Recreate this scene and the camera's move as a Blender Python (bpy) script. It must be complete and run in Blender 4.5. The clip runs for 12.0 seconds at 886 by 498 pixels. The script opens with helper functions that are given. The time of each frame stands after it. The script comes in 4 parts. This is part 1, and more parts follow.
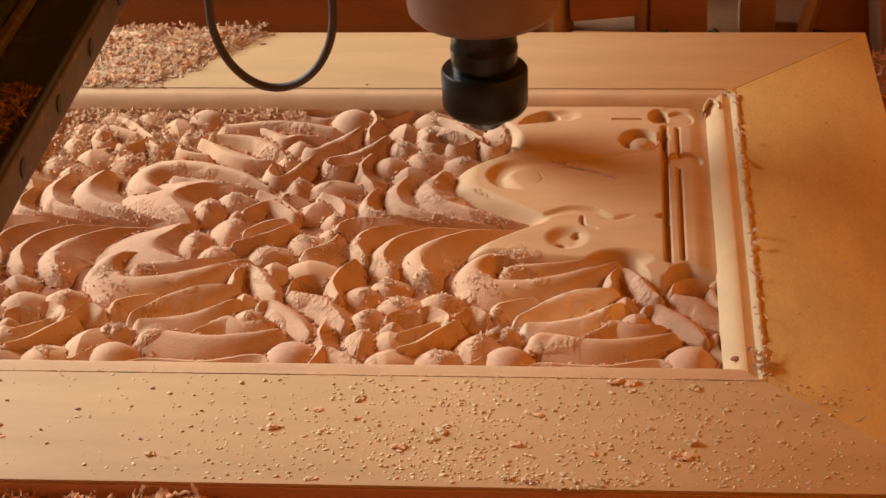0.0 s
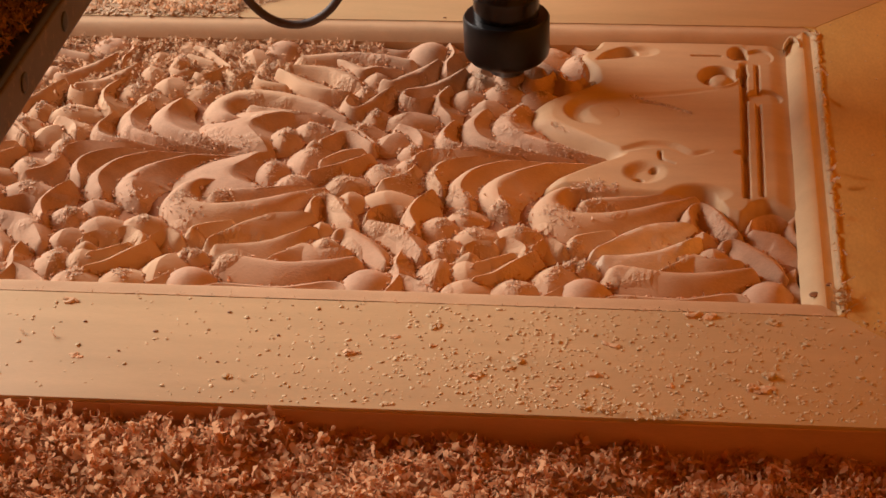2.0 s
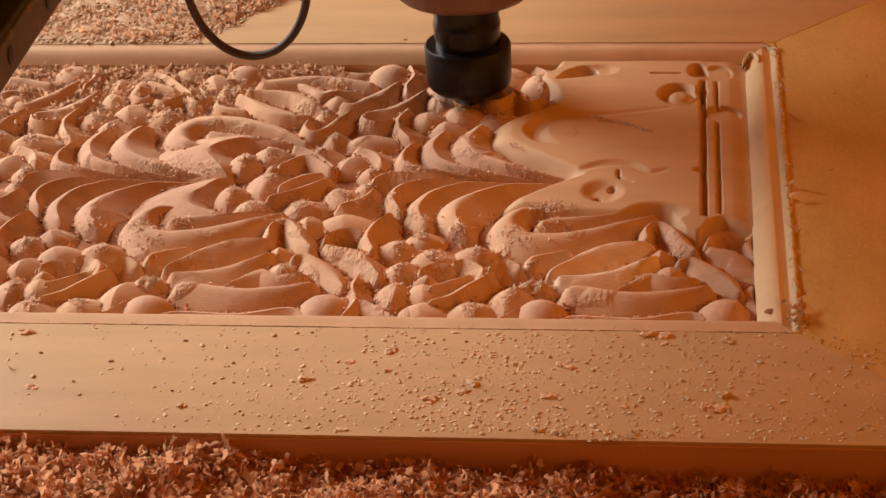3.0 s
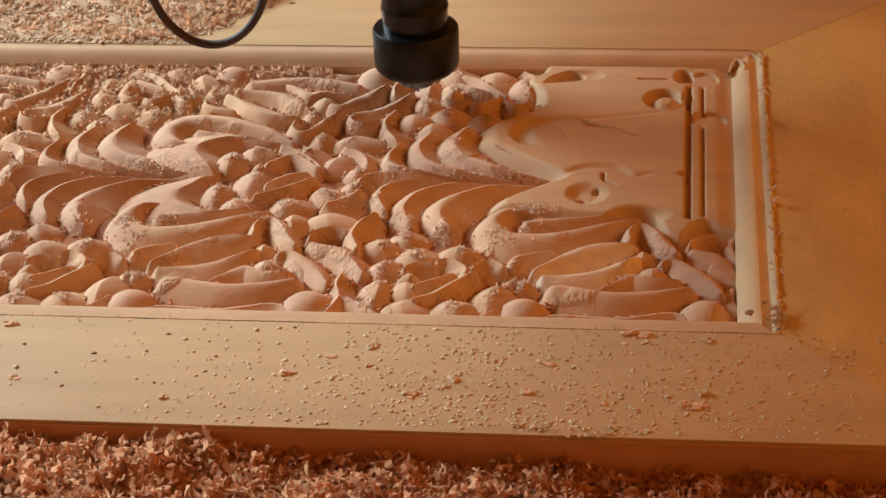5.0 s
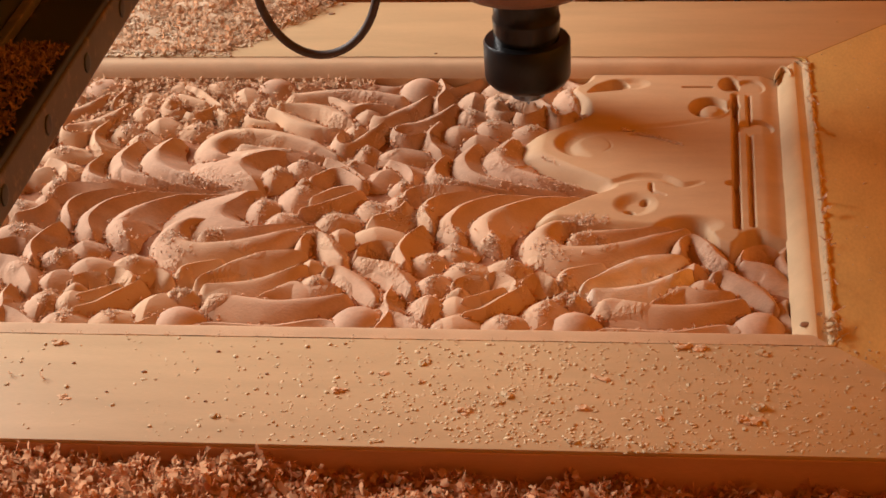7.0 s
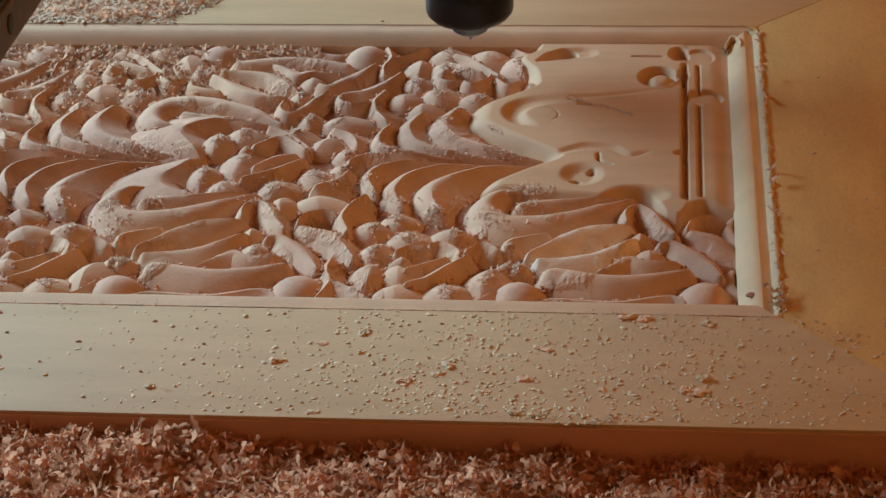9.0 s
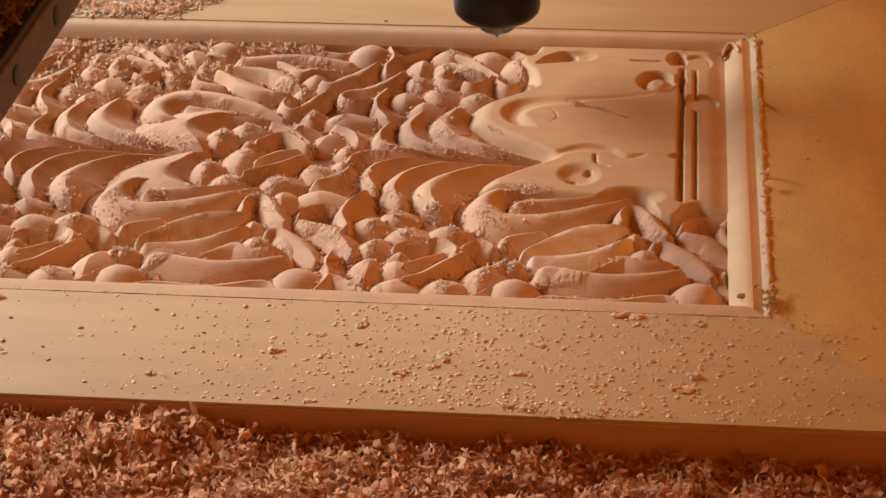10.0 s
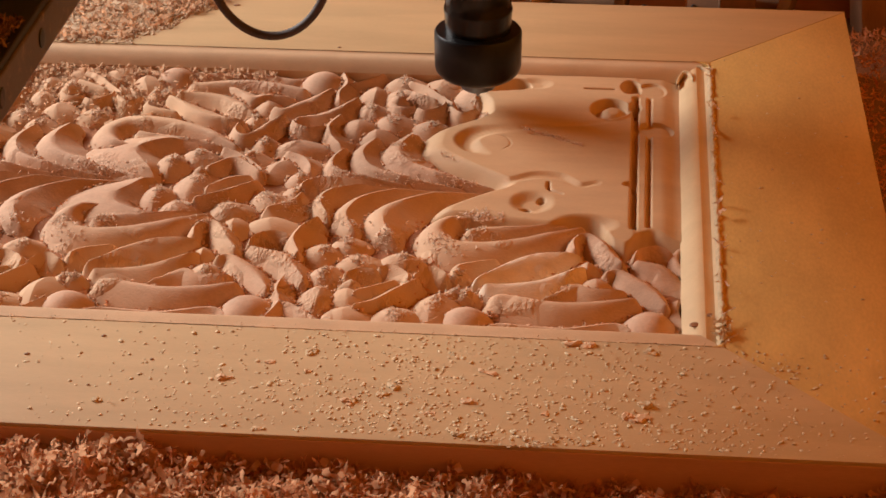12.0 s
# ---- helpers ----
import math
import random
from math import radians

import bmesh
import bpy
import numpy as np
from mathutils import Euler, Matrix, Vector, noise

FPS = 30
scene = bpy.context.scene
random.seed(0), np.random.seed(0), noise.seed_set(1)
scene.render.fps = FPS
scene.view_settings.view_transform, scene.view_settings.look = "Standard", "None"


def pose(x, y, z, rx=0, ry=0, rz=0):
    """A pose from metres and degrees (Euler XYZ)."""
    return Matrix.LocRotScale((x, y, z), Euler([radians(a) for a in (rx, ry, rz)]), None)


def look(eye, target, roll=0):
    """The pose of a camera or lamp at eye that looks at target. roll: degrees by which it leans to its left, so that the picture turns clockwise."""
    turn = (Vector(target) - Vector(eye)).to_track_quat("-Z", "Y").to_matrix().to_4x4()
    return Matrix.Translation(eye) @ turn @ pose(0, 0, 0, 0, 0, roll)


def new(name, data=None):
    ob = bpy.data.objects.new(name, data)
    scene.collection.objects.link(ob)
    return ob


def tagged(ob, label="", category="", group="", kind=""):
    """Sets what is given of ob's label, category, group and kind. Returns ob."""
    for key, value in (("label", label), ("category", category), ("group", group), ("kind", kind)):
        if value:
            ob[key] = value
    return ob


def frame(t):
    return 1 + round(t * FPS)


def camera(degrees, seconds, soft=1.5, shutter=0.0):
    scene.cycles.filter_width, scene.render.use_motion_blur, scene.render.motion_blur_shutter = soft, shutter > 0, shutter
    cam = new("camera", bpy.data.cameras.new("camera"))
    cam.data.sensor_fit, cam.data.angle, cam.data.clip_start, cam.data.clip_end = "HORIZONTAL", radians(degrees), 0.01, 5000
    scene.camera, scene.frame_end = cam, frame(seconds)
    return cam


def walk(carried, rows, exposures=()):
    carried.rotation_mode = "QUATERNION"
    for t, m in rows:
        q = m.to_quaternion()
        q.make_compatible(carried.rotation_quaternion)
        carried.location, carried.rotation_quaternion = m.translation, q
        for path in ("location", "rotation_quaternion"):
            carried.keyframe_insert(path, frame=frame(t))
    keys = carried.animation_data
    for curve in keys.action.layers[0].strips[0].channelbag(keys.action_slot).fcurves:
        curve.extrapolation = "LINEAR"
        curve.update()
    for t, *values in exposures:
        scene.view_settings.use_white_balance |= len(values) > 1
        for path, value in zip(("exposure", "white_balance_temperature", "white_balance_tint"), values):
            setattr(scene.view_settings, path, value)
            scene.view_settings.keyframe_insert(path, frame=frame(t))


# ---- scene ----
cam = camera(23.9, 12.0, soft=1.6)
PATH = [
    (0, (-0.0568, -0.8896, 0.5481), (-0.1510, 0.1044, 0.0000), -2.13),
    (0.5, (-0.0591, -0.8935, 0.5447), (-0.1555, 0.0741, 0.0000), -2.08),
    (1, (-0.0614, -0.9000, 0.5440), (-0.1648, 0.0531, 0.0000), -2.01),
    (1.5, (-0.0606, -0.9008, 0.5440), (-0.1750, 0.0463, 0.0000), -2.03),
    (2, (-0.0661, -0.8944, 0.5373), (-0.1848, 0.0286, 0.0000), -2.01),
    (2.5, (-0.0450, -0.8938, 0.5393), (-0.1618, 0.0470, 0.0000), -2.74),
    (2.7, (-0.0426, -0.8925, 0.5417), (-0.1640, 0.0534, 0.0000), -3.20),
    (4.3, (-0.0484, -0.8787, 0.5262), (-0.1648, 0.0352, 0.0000), -2.27),
    (4.5, (-0.0405, -0.8903, 0.5295), (-0.1532, 0.0374, 0.0000), -2.20),
    (5, (-0.0366, -0.8996, 0.5323), (-0.1561, 0.0523, 0.0000), -2.29),
    (5.5, (-0.0416, -0.8887, 0.5309), (-0.1696, 0.0799, 0.0000), -2.74),
    (6, (-0.0372, -0.8935, 0.5273), (-0.1608, 0.0842, 0.0000), -2.35),
    (6.5, (-0.0404, -0.8679, 0.5184), (-0.1590, 0.0298, 0.0000), -3.06),
    (7, (-0.0523, -0.8904, 0.5346), (-0.1835, 0.0662, 0.0000), -3.17),
    (7.2, (-0.0436, -0.9023, 0.5378), (-0.1815, 0.0943, 0.0000), -3.13),
    (8.8, (-0.0436, -0.8865, 0.5228), (-0.1468, 0.0345, 0.0000), -2.55),
    (9, (-0.0435, -0.8769, 0.5216), (-0.1506, 0.0348, 0.0000), -2.45),
    (9.5, (-0.0412, -0.8796, 0.5219), (-0.1503, 0.0212, 0.0000), -2.00),
    (10, (-0.0405, -0.8955, 0.5274), (-0.1489, 0.0308, 0.0000), -1.26),
    (10.5, (-0.0344, -0.8953, 0.5256), (-0.1419, 0.0498, 0.0000), -1.06),
    (11, (-0.0323, -0.8888, 0.5231), (-0.1317, 0.0650, 0.0000), -1.19),
    (11.5, (-0.0345, -0.8960, 0.5232), (-0.1261, 0.0629, 0.0000), -0.92),
    (12, (-0.0384, -0.8890, 0.5218), (-0.1270, 0.0614, 0.0000), -0.31),
]
EXPOSURES = [(0, 0.06, 6450, 3), (0.5, 0.02, 6500, 7), (1, -0.12, 6600, 10), (1.5, -0.14, 6650, 11), (2, -0.2, 7000, 14), (2.5, -0.15, 6850, 13), (3.4, -0.12, 7000, 14),
             (4.3, -0.2, 7500, 14), (4.5, -0.08, 5950, 3), (5, 0.0, 5400, -7), (5.5, 0.0, 4650, -6), (5.75, 0, 5600, 3), (6, 0, 6400, 9), (6.5, -0.19, 6950, 12), (7, -0.02, 6500, 10),
             (7.5, 0, 6200, 8), (8.2, -0.2, 4700, -6), (8.8, -0.42, 2670, -34), (9, -0.32, 4150, -19), (9.25, -0.2, 5200, -5), (9.5, -0.25, 5850, 2), (10, -0.05, 6000, 5), (10.5, -0.03, 6450, 10), (11, -0.05, 6450, 10), (11.5, -0.1, 6450, 10), (12, -0.13, 6450, 10)]
walk(cam, [(t, look(eye, target, roll)) for t, eye, target, roll in PATH], EXPOSURES)

# ---- light: a wide workshop window past the left end of the machine ----
world = bpy.data.worlds.new("workshop_daylight")
scene.world = world
world.use_nodes = True
wn = world.node_tree.nodes
sky = wn.new("ShaderNodeTexSky")
sky.sky_type = "NISHITA"
sky.sun_disc = False
sky.sun_elevation = radians(24)
sky.sun_rotation = radians(-80)
wn["Background"].inputs["Strength"].default_value = 0.05
world.node_tree.links.new(sky.outputs[0], wn["Background"].inputs["Color"])

win_data = bpy.data.lights.new("window_light", "AREA")
win_data.shape = "RECTANGLE"
win_data.size, win_data.size_y = 1.3, 0.62
win_data.energy = 78
win_data.color = (1.0, 0.975, 0.945)
win_lamp = new("window_light", win_data)
win_lamp.matrix_world = look((-1.78, 1.02, 0.86), (-0.15, 0.15, 0.0))


# ---- materials ----
def node(nt, kind, **values):
    n = nt.nodes.new(kind)
    for key, value in values.items():
        n.inputs[key.replace("_", " ")].default_value = value
    return n


def plain(name, base, rough=0.6, metal=0.0, vary=0.12, scale=40.0, stretch=(1, 1, 1), bump=0.0, fine=600.0, dust=None, dust_amount=0.0, patchy=False, gloss=0.5, thin=0.0, tint=None, rare=(0.45, 0.68)):
    """A surface with large stains, fine grain and relief; dust settles on it in patches."""
    m = bpy.data.materials.new(name)
    m.use_nodes = True
    nt = m.node_tree
    bsdf = nt.nodes["Principled BSDF"]
    co = nt.nodes.new("ShaderNodeTexCoord")
    mp = nt.nodes.new("ShaderNodeMapping")
    mp.inputs["Scale"].default_value = stretch
    nt.links.new(co.outputs["Object"], mp.inputs["Vector"])
    big = node(nt, "ShaderNodeTexNoise", Scale=scale, Detail=5.0, Roughness=0.6)
    small = node(nt, "ShaderNodeTexNoise", Scale=fine, Detail=3.0)
    for n in (big, small):
        nt.links.new(mp.outputs[0], n.inputs["Vector"])
    ramp = nt.nodes.new("ShaderNodeValToRGB")
    a, b = ramp.color_ramp.elements
    a.position, b.position = 0.3, 0.72
    a.color = (*[c * (1 - vary) for c in base], 1)
    b.color = (*[min(1, c * (1 + vary)) for c in base], 1)
    nt.links.new(big.outputs["Fac"], ramp.inputs["Fac"])
    mix = nt.nodes.new("ShaderNodeMixRGB")
    mix.blend_type = "MULTIPLY"
    mix.inputs["Fac"].default_value = min(1, vary * 1.5)
    nt.links.new(ramp.outputs[0], mix.inputs["Color1"])
    nt.links.new(small.outputs["Fac"], mix.inputs["Color2"])
    out = mix.outputs[0]
    if tint:
        # another hue of the wood in broad patches; on the end rail, stains and shadow
        broad = node(nt, "ShaderNodeTexNoise", Scale=7.0, Detail=3.0)
        nt.links.new(co.outputs["Object"], broad.inputs["Vector"])
        share = nt.nodes.new("ShaderNodeMapRange")
        share.inputs["From Min"].default_value, share.inputs["From Max"].default_value = rare
        nt.links.new(broad.outputs["Fac"], share.inputs["Value"])
        hue = nt.nodes.new("ShaderNodeMixRGB")
        nt.links.new(share.outputs[0], hue.inputs["Fac"])
        nt.links.new(out, hue.inputs["Color1"])
        hue.inputs["Color2"].default_value = (*tint, 1)
        out = hue.outputs[0]
    if dust:
        patch = node(nt, "ShaderNodeTexNoise", Scale=scale * 2.3, Detail=6.0, Roughness=0.7)
        nt.links.new(co.outputs["Object"], patch.inputs["Vector"])
        lim = nt.nodes.new("ShaderNodeMapRange")
        lim.inputs["From Min"].default_value, lim.inputs["From Max"].default_value = 0.62 - dust_amount * 0.3, 0.75
        nt.links.new(patch.outputs["Fac"], lim.inputs["Value"])
        dm = nt.nodes.new("ShaderNodeMixRGB")
        nt.links.new(lim.outputs[0], dm.inputs["Fac"])
        nt.links.new(out, dm.inputs["Color1"])
        dm.inputs["Color2"].default_value = (*dust, 1)
        out = dm.outputs[0]
    nt.links.new(out, bsdf.inputs["Base Color"])
    bsdf.inputs["Roughness"].default_value = rough
    bsdf.inputs["Metallic"].default_value = metal
    bsdf.inputs["Specular IOR Level"].default_value = 0.08 if rough >= 0.7 else gloss
    if thin:
        # light passes through a thin shaving
        through_wood = nt.nodes.new("ShaderNodeBsdfTranslucent")
        nt.links.new(out, through_wood.inputs["Color"])
        both = nt.nodes.new("ShaderNodeMixShader")
        both.inputs["Fac"].default_value = thin
        nt.links.new(bsdf.outputs[0], both.inputs[1])
        nt.links.new(through_wood.outputs[0], both.inputs[2])
        nt.links.new(both.outputs[0], nt.nodes["Material Output"].inputs["Surface"])
    if bump:
        bp = nt.nodes.new("ShaderNodeBump")
        bp.inputs["Strength"].default_value = bump
        bp.inputs["Distance"].default_value = 0.0014 if patchy else 0.001
        high = small.outputs["Fac"]
        if patchy:
            # torn grain in patches, faint tool marks between
            torn = node(nt, "ShaderNodeTexNoise", Scale=70.0, Detail=2.0)
            nt.links.new(co.outputs["Object"], torn.inputs["Vector"])
            lim = nt.nodes.new("ShaderNodeMapRange")
            lim.inputs["From Min"].default_value, lim.inputs["From Max"].default_value = 0.44, 0.76
            lim.inputs["To Min"].default_value = 0.45
            nt.links.new(torn.outputs["Fac"], lim.inputs["Value"])
            mul = nt.nodes.new("ShaderNodeMath")
            mul.operation = "MULTIPLY"
            nt.links.new(high, mul.inputs[0])
            nt.links.new(lim.outputs[0], mul.inputs[1])
            high = mul.outputs[0]
        nt.links.new(high, bp.inputs["Height"])
        if patchy:
            # short torn streaks in small patches
            where = node(nt, "ShaderNodeTexNoise", Scale=42.0, Detail=1.0)
            nt.links.new(co.outputs["Object"], where.inputs["Vector"])
            gate = nt.nodes.new("ShaderNodeMapRange")
            gate.inputs["From Min"].default_value, gate.inputs["From Max"].default_value = 0.56, 0.67
            nt.links.new(where.outputs["Fac"], gate.inputs["Value"])
            lie = nt.nodes.new("ShaderNodeMapping")
            lie.inputs["Scale"].default_value = (1.0, 0.6, 0.7)
            nt.links.new(co.outputs["Object"], lie.inputs["Vector"])
            streak = node(nt, "ShaderNodeTexNoise", Scale=400.0, Detail=2.0, Roughness=0.7)
            nt.links.new(lie.outputs[0], streak.inputs["Vector"])
            cut = nt.nodes.new("ShaderNodeMath")
            cut.operation = "MULTIPLY"
            nt.links.new(streak.outputs["Fac"], cut.inputs[0])
            nt.links.new(gate.outputs[0], cut.inputs[1])
            rip = nt.nodes.new("ShaderNodeBump")
            rip.inputs["Strength"].default_value = 0.75
            rip.inputs["Distance"].default_value = 0.0032
            nt.links.new(cut.outputs[0], rip.inputs["Height"])
            nt.links.new(bp.outputs[0], rip.inputs["Normal"])
            bp = rip
        nt.links.new(bp.outputs[0], bsdf.inputs["Normal"])
    return m


M_RAIL = plain("planed_wood", (0.62, 0.425, 0.235), 0.5, vary=0.09, scale=9, stretch=(1, 6, 6), bump=0.05, fine=260, gloss=0.4)
M_FARRAIL = plain("planed_wood_far", (0.67, 0.455, 0.24), 0.48, vary=0.09, scale=9, stretch=(1, 6, 6), bump=0.05, fine=260, gloss=0.5)
# orange base holds the warm light at the right; tint paints stains and shadows
M_STILE = plain("planed_wood_warm_lit", (0.74, 0.425, 0.13), 0.6, vary=0.17, scale=7, stretch=(2.5, 1, 2.5), bump=0.05, fine=260, gloss=0.2, tint=(0.44, 0.235, 0.075), rare=(0.56, 0.74))
M_CARVED = plain("carved_wood", (0.65, 0.395, 0.26), 0.8, vary=0.18, scale=30, stretch=(1, 1.6, 1.6), bump=0.26, fine=560, patchy=True, tint=(0.65, 0.41, 0.25))
M_BALL = plain("cleanly_cut_wood", (0.66, 0.405, 0.27), 0.8, vary=0.14, scale=30, stretch=(1, 1.6, 1.6), bump=0.12, fine=560)
M_FRESH = plain("fresh_torn_wood", (0.84, 0.63, 0.46), 0.8, vary=0.12, scale=60, stretch=(1, 1.6, 1.6), bump=0.3, fine=560, patchy=True)
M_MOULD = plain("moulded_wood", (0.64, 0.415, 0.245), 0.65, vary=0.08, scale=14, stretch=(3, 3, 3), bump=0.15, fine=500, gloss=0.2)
# lit copy of the moulded wood: brightness of the left-facing slope painted in
M_MOULDLIT = plain("moulded_wood_lit", (0.76, 0.52, 0.29), 0.65, vary=0.08, scale=14, stretch=(3, 3, 3), bump=0.15, fine=500, gloss=0.2)
M_RAW = plain("roughed_wood", (0.61, 0.375, 0.205), 0.65, vary=0.09, scale=14, stretch=(1, 4, 4), bump=0.10, fine=500, gloss=0.2)
# carved wood darkened and reddened: the shade of the recesses is painted in
M_GROUND = plain("shaded_ground", (0.38, 0.16, 0.08), 0.75, vary=0.15, scale=60, bump=0.4, fine=900)
M_CRUMB = plain("pale_crumb", (0.74, 0.54, 0.33), 0.75, vary=0.14, scale=150)
M_FIBRE = plain("torn_fibre", (0.84, 0.64, 0.48), 0.8, vary=0.08, scale=150, thin=0.45)
M_SHAVING = plain("fresh_shaving", (0.80, 0.38, 0.185), 0.9, vary=0.18, scale=90, bump=0.2, fine=1500, thin=0.45)
M_SEAM = plain("groove_fuzz", (0.74, 0.42, 0.255), 0.9, vary=0.2, scale=120, bump=0.2, fine=1500)
M_DUST = plain("pale_wood_dust", (0.72, 0.52, 0.35), 0.9, vary=0.15, scale=120, bump=0.5, fine=900)
M_TAN = plain("tan_shaving", (0.76, 0.50, 0.32), 0.9, vary=0.15, scale=120, bump=0.2, fine=1500, thin=0.45)
M_FLAKE = plain("reddish_flake", (0.82, 0.53, 0.32), 0.75, vary=0.15, scale=200)
M_HEAP = plain("heaped_shaving", (0.84, 0.475, 0.265), 0.85, vary=0.16, scale=70, bump=0.3, fine=1200, thin=0.55)
M_BLACK = plain("blackened_steel", (0.016, 0.015, 0.016), 0.36, metal=0.5, vary=0.3, scale=60)
M_BODY = plain("dusty_spindle_steel", (0.25, 0.135, 0.095), 0.5, metal=0.25, vary=0.12, scale=12, dust=(0.30, 0.17, 0.12), dust_amount=0.1)
M_SHAFT = plain("oiled_steel", (0.022, 0.019, 0.018), 0.22, metal=0.6, vary=0.2, scale=60)
M_TOOL = plain("cutter_steel", (0.22, 0.26, 0.32), 0.3, metal=0.9, vary=0.2, scale=300)
M_GANTRY = plain("dark_gantry_paint", (0.012, 0.011, 0.011), 0.45, vary=0.4, scale=25, dust=(0.2, 0.11, 0.06), dust_amount=0.1)
M_RAILSTEEL = plain("dusty_rail_steel", (0.12, 0.09, 0.075), 0.45, metal=0.5, vary=0.2, scale=50, dust=(0.3, 0.19, 0.12), dust_amount=0.3)
M_CABLE = plain("corrugated_conduit", (0.065, 0.036, 0.025), 0.65, vary=0.25, scale=200)
M_BROWN = plain("stained_board", (0.52, 0.21, 0.085), 0.6, vary=0.2, scale=8, stretch=(1, 5, 5), bump=0.1, fine=200)
# rail wood reddened by the bounce of the shavings, put into the colour
M_EDGE = plain("bounce_reddened_edge", (0.66, 0.34, 0.205), 0.65, vary=0.12, scale=10, stretch=(1, 6, 6), bump=0.08, fine=250)
M_OFFCUT = plain("pale_offcut", (0.62, 0.38, 0.20), 0.6, vary=0.2, scale=12, stretch=(4, 4, 1), bump=0.1, fine=250)
M_OFFDARK = plain("dark_offcut", (0.40, 0.20, 0.10), 0.65, vary=0.25, scale=12, stretch=(4, 4, 1), bump=0.1, fine=250)
M_BED = plain("machine_bed_board", (0.30, 0.16, 0.09), 0.7, vary=0.2, scale=14, bump=0.2, fine=300)
# orange-brown so that the unseen walls and ceiling give warm fill
M_WALL = plain("warm_fill_enclosure", (0.38, 0.145, 0.04), 0.85, vary=0.15, scale=3, bump=0.2, fine=80)
# saturated orange for an added reflector wall on the right
M_BOUNCE = plain("warm_bounce_wall", (0.86, 0.30, 0.025), 0.7, vary=0.1, scale=3, stretch=(1, 1, 4), bump=0.1, fine=80)
M_FLOOR = plain("workshop_concrete", (0.28, 0.22, 0.18), 0.85, vary=0.2, scale=4, bump=0.2, fine=80)


# ---- mesh helpers ----
def part(name, bm, material, parent=None, label="", smooth=True):
    me = bpy.data.meshes.new(name)
    bm.to_mesh(me)
    bm.free()
    return linked(name, me, material, parent, label, smooth)


def linked(name, me, material, parent=None, label="", smooth=True):
    me.materials.append(material)
    if smooth:
        me.shade_smooth()
    ob = new(name, me)
    if parent:
        ob.parent = parent
    if label:
        ob["label"] = label
    return ob


def raw(name, verts, faces, material, parent=None, label="", smooth=True):
    me = bpy.data.meshes.new(name)
    me.from_pydata([tuple(map(float, v)) for v in verts], [], faces)
    me.update()
    return linked(name, me, material, parent, label, smooth)


def box(x0, x1, y0, y1, z0, z1, bevel=0.001, bm=None):
    bm = bm or bmesh.new()
    got = bmesh.ops.create_cube(bm, size=1)
    for v in got["verts"]:
        v.co = Vector((x0 + (v.co.x + 0.5) * (x1 - x0), y0 + (v.co.y + 0.5) * (y1 - y0), z0 + (v.co.z + 0.5) * (z1 - z0)))
    if bevel:
        edges = list({e for v in got["verts"] for e in v.link_edges})
        bmesh.ops.bevel(bm, geom=edges, offset=bevel, segments=2, affect="EDGES", profile=0.6)
    return bm


def turned(profile, steps=48, bm=None):
    """A lathed solid from (radius, height) pairs, bottom to top."""
    bm = bm or bmesh.new()
    rings = []
    for r, z in profile:
        rings.append([bm.verts.new((r * math.cos(2 * math.pi * k / steps), r * math.sin(2 * math.pi * k / steps), z)) for k in range(steps)])
    for a, b in zip(rings, rings[1:]):
        for k in range(steps):
            bm.faces.new((a[k], a[(k + 1) % steps], b[(k + 1) % steps], b[k]))
    bm.faces.new(rings[0][::-1])
    bm.faces.new(rings[-1])
    return bm


def sharp_edges(ob, degrees=35):
    ob.data.set_sharp_from_angle(angle=radians(degrees))
    return ob


def prism(points, z0, z1, bevel=0.0004):
    bm = bmesh.new()
    low = [bm.verts.new((x, y, z0)) for x, y in points]
    high = [bm.verts.new((x, y, z1)) for x, y in points]
    n = len(points)
    bm.faces.new(low[::-1])
    bm.faces.new(high)
    for k in range(n):
        bm.faces.new((low[k], low[(k + 1) % n], high[(k + 1) % n], high[k]))
    bmesh.ops.recalc_face_normals(bm, faces=bm.faces)
    if bevel:
        bmesh.ops.bevel(bm, geom=list(bm.edges), offset=bevel, segments=2, affect="EDGES", profile=0.6)
    return bm


# ---- the workpiece: a mitred board with a sunk, carved field ----
LEFT, RIGHT, NEAR, FAR = -1.05, 0.106, -0.1175, 0.4053      # board outline
OUT_X, OUT_N, OUT_F = 0.0155, -0.0250, 0.3154                # outer line of the moulding
IN_X, IN_N, IN_F = -0.0035, -0.0030, 0.2995                  # its inner edge
GROUND = -0.0158
BOTTOM = -0.044

panel = tagged(new("carved_door_panel"), "pale wooden door panel with half-finished carved scrollwork, lying on the machine bed", "wood panel")
near_rail = sharp_edges(part("near_rail", prism([(LEFT, NEAR), (RIGHT, NEAR), (OUT_X, OUT_N), (LEFT, OUT_N)], BOTTOM, 0), M_RAIL, panel, "smooth planed rail strewn with crumbs"))
# thin strip that carries the painted red bounce on the front face
part("front_edge", box(LEFT, RIGHT - 0.002, NEAR - 0.0012, NEAR - 0.0002, BOTTOM + 0.001, -0.0016, 0.0004), M_EDGE, near_rail, "front edge with the shavings' red bounce put into its colour")
sharp_edges(part("far_rail", prism([(LEFT, OUT_F), (OUT_X, OUT_F), (RIGHT, FAR), (LEFT, FAR)], BOTTOM, 0), M_FARRAIL, panel, "smooth planed rail"))
sharp_edges(part("end_rail", prism([(RIGHT - 0.0005, NEAR + 0.0005), (RIGHT - 0.0005, FAR - 0.0005), (OUT_X, OUT_F), (OUT_X, OUT_N)], BOTTOM, -0.0002), M_STILE, panel, "rail across the end, warm light put into its colour"))


